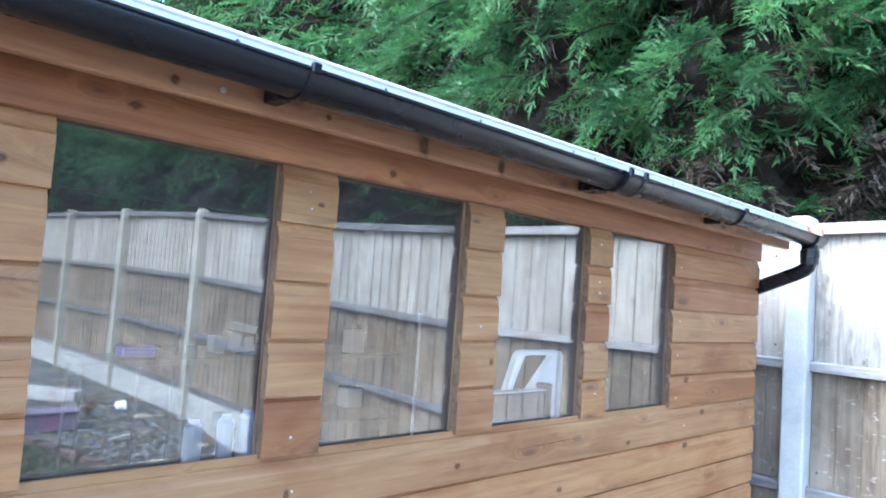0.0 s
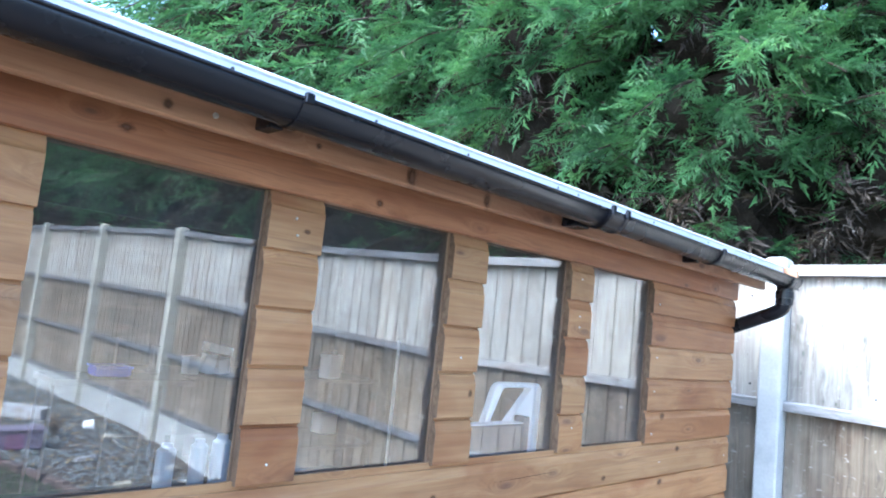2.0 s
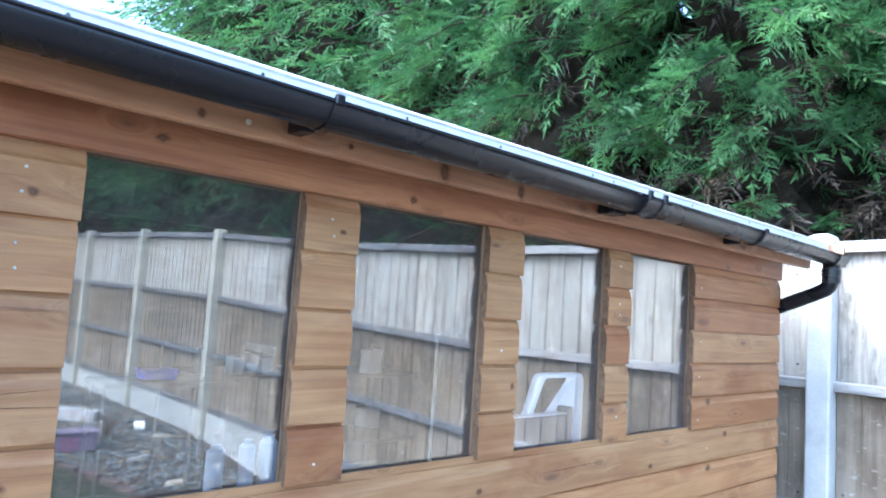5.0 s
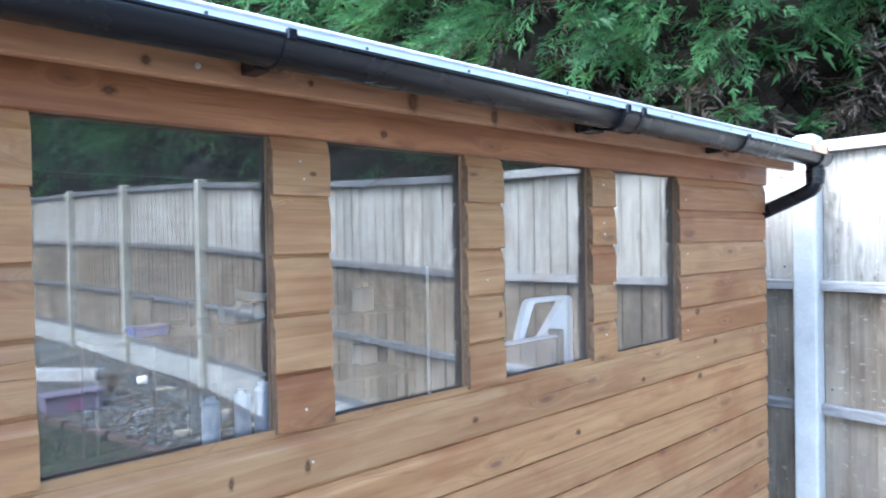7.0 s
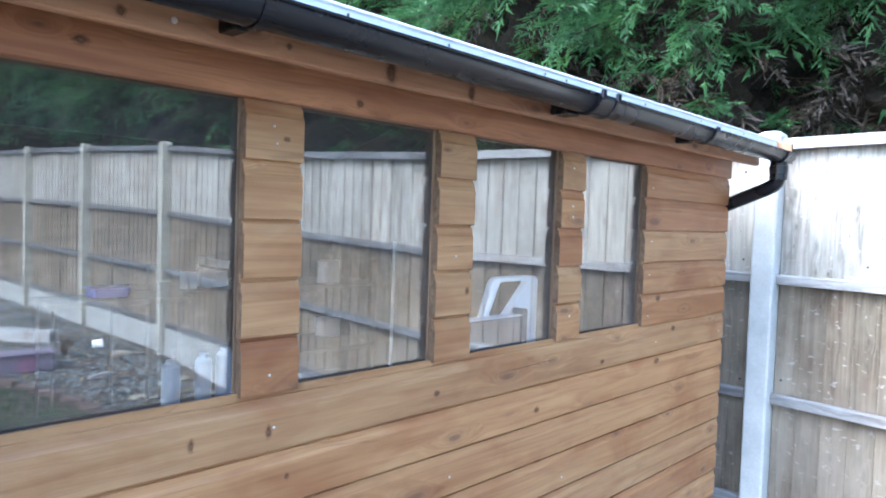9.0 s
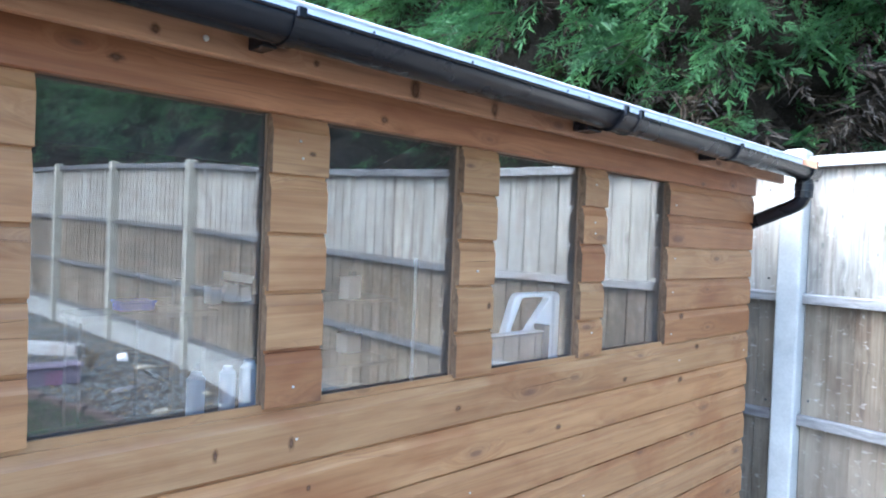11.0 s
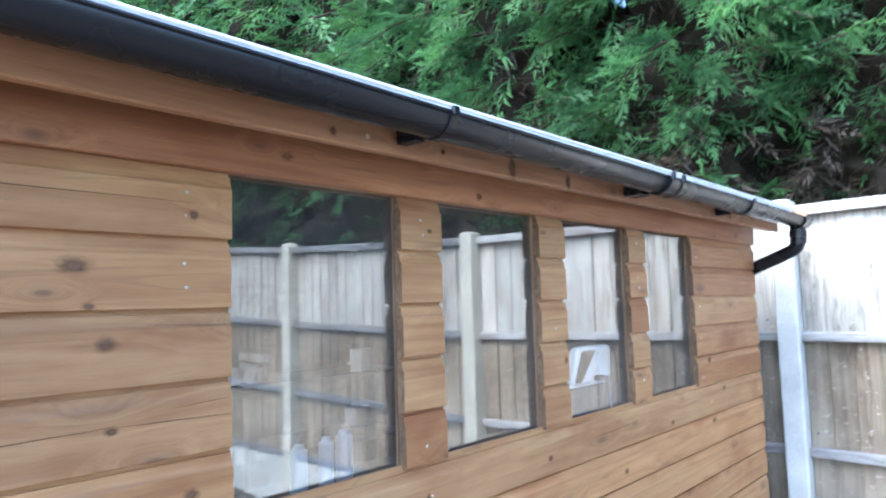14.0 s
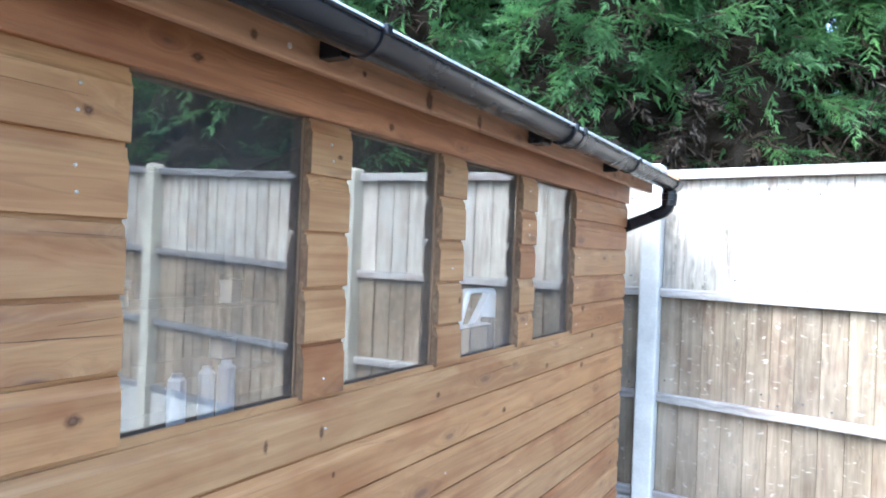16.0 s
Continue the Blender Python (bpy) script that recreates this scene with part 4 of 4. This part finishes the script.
FAR_KITS = [conifer_meshes(11, COARSE, 76, 6.0, 0.8, 1.8, 11), conifer_meshes(17, COARSE, 76, 5.6, 0.8, 1.9, 11)]


def conifer(kits, x, y, turn, size):
    tree = thing("conifer_tree", (x, y, 0.08), "tall dark green cypress hedge tree with feathery drooping sprays", "tree", "hedge trees")
    for me, name in zip(kits, ("trunk", "crown", "dead_growth", "inner_growth")):
        ob = new(name, me)
        ob.parent = tree
    tree.rotation_euler = (0, 0, turn)
    tree.scale = (size, size, size)


k = 0
for y in (-0.1, 1.15, 2.4, 3.6, 4.9):
    conifer(NEAR_KITS[k % 2], (6.0 if y < 0 else 5.6 if y < 2 else 5.1) + rng.uniform(-0.15, 0.15), y + rng.uniform(-0.15, 0.15), rng.uniform(-0.35, 0.35), rng.uniform(0.95, 1.1))
    k += 1
conifer(FAR_KITS[0], 5.7, -0.95, 0.2, 1.05)
for y in (-18.5, -15.3, -12.8, -10.8, -8.9, -7.1, -5.3, -3.5, -1.7, 6.1, 7.4, 8.8, 10.3, 12.0):
    conifer(FAR_KITS[k % 2], 5.0 + rng.uniform(-0.2, 0.2), y + rng.uniform(-0.2, 0.2), rng.uniform(-0.35, 0.35), rng.uniform(0.95, 1.12) * (1.3 if y > 6 or y < -12 else 1.08))
    k += 1

# ---- garden by the fence ----
def chippings():
    """Slate chippings over the bed along the fence: joined small stones."""
    r = np.random.RandomState(5)
    base = []
    for k in range(6):
        bm = bmesh.new()
        bmesh.ops.create_icosphere(bm, subdivisions=1, radius=1.0)
        q = random.Random(k)
        for v in bm.verts:
            v.co = Vector((v.co.x * q.uniform(0.7, 1.2), v.co.y * q.uniform(0.5, 1.0), v.co.z * q.uniform(0.3, 0.55)))
        bmesh.ops.triangulate(bm, faces=bm.faces)
        base.append(np.array([[tuple(v.co) for v in f.verts] for f in bm.faces], dtype=np.float32))
        bm.free()
    chunks = []
    for i in range(9500):
        y = -8.5 + 8.7 * r.rand()
        x = 1.2 + 1.85 * r.rand()
        if in_lawn(x, y) or x > 3.06 + 0.01 * y:
            continue
        s = 0.013 + 0.022 * r.rand() ** 2
        a = r.rand() * 6.28
        m = np.array([[math.cos(a), -math.sin(a), 0], [math.sin(a), math.cos(a), 0], [0.3 * (r.rand() - 0.5), 0, 1]], dtype=np.float32)
        chunks.append((base[i % 6] * s) @ m.T + np.array([x, y, ground_z(x, y) - 0.008 + 0.2 * s], dtype=np.float32))
    ob = new("slate_chippings", leaf_mesh("slate_chippings", chunks, STONE_ISLAND))
    tagged(ob, "loose grey slate chippings over the fence bed", "chippings", kind="stuff")


def island_stone():
    m, nt, p = nodes_of("mixed_chippings")
    geo = nt.nodes.new("ShaderNodeNewGeometry")
    c = ramp(nt, geo.outputs["Random Per Island"], [(0.0, (0.085, 0.098, 0.10)), (0.5, (0.14, 0.155, 0.155)), (0.85, (0.20, 0.208, 0.20)), (1.0, (0.33, 0.325, 0.30))])
    nt.links.new(c, p.inputs["Base Color"])
    p.inputs["Roughness"].default_value = 0.75
    return m


STONE_ISLAND = island_stone()
chippings()


def lawn():
    r = np.random.RandomState(9)
    n = 60000
    x = -3.5 + 5.9 * r.rand(n)
    y = -9.0 + 8.5 * r.rand(n)
    keep = np.array([in_lawn(a, b) for a, b in zip(x, y)])
    x, y = x[keep], y[keep]
    n = len(x)
    z = np.array([ground_z(a, b) for a, b in zip(x, y)]) - 0.015
    a = r.rand(n) * 6.28
    h = 0.03 + 0.03 * r.rand(n)
    lean = 0.02 * r.randn(n, 2)
    t = np.zeros((n, 3, 3), dtype=np.float32)
    w = 0.005
    t[:, 0] = np.stack([x - w * np.cos(a), y - w * np.sin(a), z], 1)
    t[:, 1] = np.stack([x + w * np.cos(a), y + w * np.sin(a), z], 1)
    t[:, 2] = np.stack([x + lean[:, 0], y + lean[:, 1], z + h], 1)
    ob = new("lawn_grass", leaf_mesh("lawn_grass", [t], LAWN))
    tagged(ob, "short green lawn grass beside the chippings", "grass", kind="stuff")


lawn()

# curved brick edging between lawn and bed
edging = thing("lawn_edging", (2.1, -3.0, 0.2), "curved red-brown clay edging along the lawn", "edging", kind="structure")
bm = box(-0.1, 0.1, -0.032, 0.032, -0.05, 0.035, 0.006)
EDGE = mesh_of("edging_brick", bm, BRICKRED)
y = -1.3
while y > -7.5:
    x = 2.05 - 0.35 * max(0, -3.2 - y) + 0.12 * math.sin(y * 2.1)
    dy = 0.2
    x2 = 2.05 - 0.35 * max(0, -3.2 - y + dy) + 0.12 * math.sin((y - dy) * 2.1)
    piece("edging_brick", EDGE, edging, (x, y, ground_z(x, y)), (0, 0, math.atan2(-dy, x2 - x)))
    y -= 0.205

gz = ground_z(2.2, -5.4) - 0.01
plank = thing("timber_sleeper", (2.2, -5.4, gz), "pale weathered sleeper lying on the bed", "sleeper")
part("sleeper_body", box(-0.42, 0.42, -0.08, 0.08, -0.02, 0.10, 0.006, m=Matrix.Translation((2.2, -5.4, gz + 0.02)) @ Matrix.Rotation(radians(52), 4, "Z")), WEATHERED, plank)
gz = ground_z(2.7, -4.6) - 0.012
cup = thing("plastic_cup", (2.7, -4.6, gz), "white plastic cup lying on the chippings", "cup")
part("cup_body", tube([(2.66, -4.62, gz + 0.04), (2.74, -4.58, gz + 0.05)], [0.035, 0.048], 14), WHITE, cup)
gz = ground_z(1.95, -4.05) - 0.012
LILAC = plain("faded_lilac_plastic", (0.185, 0.155, 0.205), 0.5, 0, 0.15, 10.0, 0.05)
PINK = plain("faded_pink_plastic", (0.25, 0.125, 0.205), 0.5, 0, 0.15, 10.0, 0.05)
trough = thing("planting_trough", (1.95, -4.05, gz), "low faded lilac and pink planting trough on the lawn edge", "trough")
part("trough_body", box(1.70, 2.14, -4.16, -3.98, gz, gz + 0.15, 0.01), LILAC, trough)
part("front_panel", box(1.86, 1.99, -3.98, -3.974, gz + 0.01, gz + 0.13, 0.002), PINK, trough, "pink panel")
part("trough_rim", box(1.68, 2.16, -4.18, -3.96, gz + 0.15, gz + 0.172, 0.006), LILAC, trough)

gz = ground_z(2.37, -3.63) - 0.01
board = thing("timber_offcut", (2.37, -3.63, gz), "short pale timber offcut lying on the chippings", "offcut")
part("offcut_body", box(-0.11, 0.11, -0.02, 0.02, 0.0, 0.028, 0.003, m=Matrix.Translation((2.37, -3.63, gz + 0.006)) @ Matrix.Rotation(radians(-28), 4, "Z")), WEATHERED, board)


def flat_stone(x, y, w, d, turn):
    g = ground_z(x, y) - 0.01
    st = thing("flat_stone", (x, y, g), "pale buff flat stone lying among the chippings", "stone", "flat stones")
    q = random.Random(int(x * 100))
    bm = bmesh.new()
    rings = []
    for k, z in ((0.92, 0.0), (1.0, 0.018), (0.86, 0.034)):
        rings.append([bm.verts.new((x + math.cos(a + turn) * w * k * f, y + math.sin(a + turn) * d * k * f, g + z + 0.003)) for a, f in ((2 * math.pi * i / 9, q.uniform(0.8, 1.15)) for i in range(9))])
    for a, b in zip(rings, rings[1:]):
        for i in range(9):
            bm.faces.new((a[i], a[(i + 1) % 9], b[(i + 1) % 9], b[i]))
    bm.faces.new(rings[0])
    bm.faces.new(rings[-1])
    part("stone_body", bm, BUFF, st)


BUFF = plain("buff_stone", (0.36, 0.32, 0.25), 0.85, 0, 0.25, 9.0, 0.3)
for x, y, w, d, turn in ((2.77, -4.21, 0.10, 0.06, 0.3), (2.43, -2.98, 0.08, 0.045, 0.8), (2.93, -3.25, 0.05, 0.035, 0.1), (2.55, -5.6, 0.09, 0.06, 1.2)):
    flat_stone(x, y, w, d, turn)


def dry_shrub(x, y):
    """A small ochre tuft: stems with narrow dry leaves."""
    g = ground_z(x, y) - 0.015
    tuft = thing("dry_shrub", (x, y, g), "small straw-brown dried plant by the trough", "plant")
    q = random.Random(4)
    stems, leaves = bmesh.new(), []
    for i in range(16):
        a, lean, h = q.uniform(0, 6.28), q.uniform(0.02, 0.12), q.uniform(0.12, 0.24)
        tip = Vector((x + math.cos(a) * lean, y + math.sin(a) * lean, g + h))
        tube([(x, y, g), Vector((x, y, g)).lerp(tip, 0.5) + Vector((0, 0, 0.02)), tip], [0.004, 0.003, 0.001], 4, stems, False)
        for k in range(9):
            p = Vector((x, y, g)).lerp(tip, q.uniform(0.3, 1.0))
            d = Vector((q.uniform(-1, 1), q.uniform(-1, 1), q.uniform(-0.4, 0.8))).normalized() * q.uniform(0.025, 0.05)
            n = d.orthogonal().normalized() * 0.006
            leaves.append([tuple(p), tuple(p + d * 0.5 + n), tuple(p + d)])
            leaves.append([tuple(p), tuple(p + d), tuple(p + d * 0.5 - n)])
    part("stem", stems, BARK, tuft)
    me = leaf_mesh("foliage", [np.array(leaves, dtype=np.float32) - np.array((x, y, g), dtype=np.float32)], STRAW)
    ob = new("foliage", me)
    ob.parent = tuft


STRAW = leaf_material("straw_brown_leaf", (0.18, 0.11, 0.05), (0.30, 0.20, 0.09), (0.40, 0.29, 0.14))
dry_shrub(2.33, -4.37)


def leaf_litter():
    """Fallen leaves over the bed: curled kites, too many to count."""
    r = np.random.RandomState(12)
    tris = []
    for i in range(1500):
        y = -7.5 + 7.4 * r.rand()
        x = 1.6 + 1.4 * r.rand()
        if in_lawn(x, y):
            continue
        z = ground_z(x, y) + 0.012
        a = r.rand() * 6.28
        ln, w = 0.03 + 0.03 * r.rand(), 0.011 + 0.009 * r.rand()
        c, s_ = math.cos(a), math.sin(a)
        p = np.array([x, y, z])
        tip = p + np.array([c * ln, s_ * ln, 0.012 * r.rand()])
        m = p + np.array([c * ln * 0.5, s_ * ln * 0.5, 0.0])
        n = np.array([-s_ * w, c * w, 0.012 * r.rand()])
        tris.append([p, m + n, tip])
        tris.append([p, tip, m - n * np.array([1, 1, -1])])
    ob = new("leaf_litter", leaf_mesh("leaf_litter", [np.array(tris, dtype=np.float32)], STRAW))
    tagged(ob, "fallen straw-brown leaves scattered over the chippings", "leaves", kind="stuff")


leaf_litter()
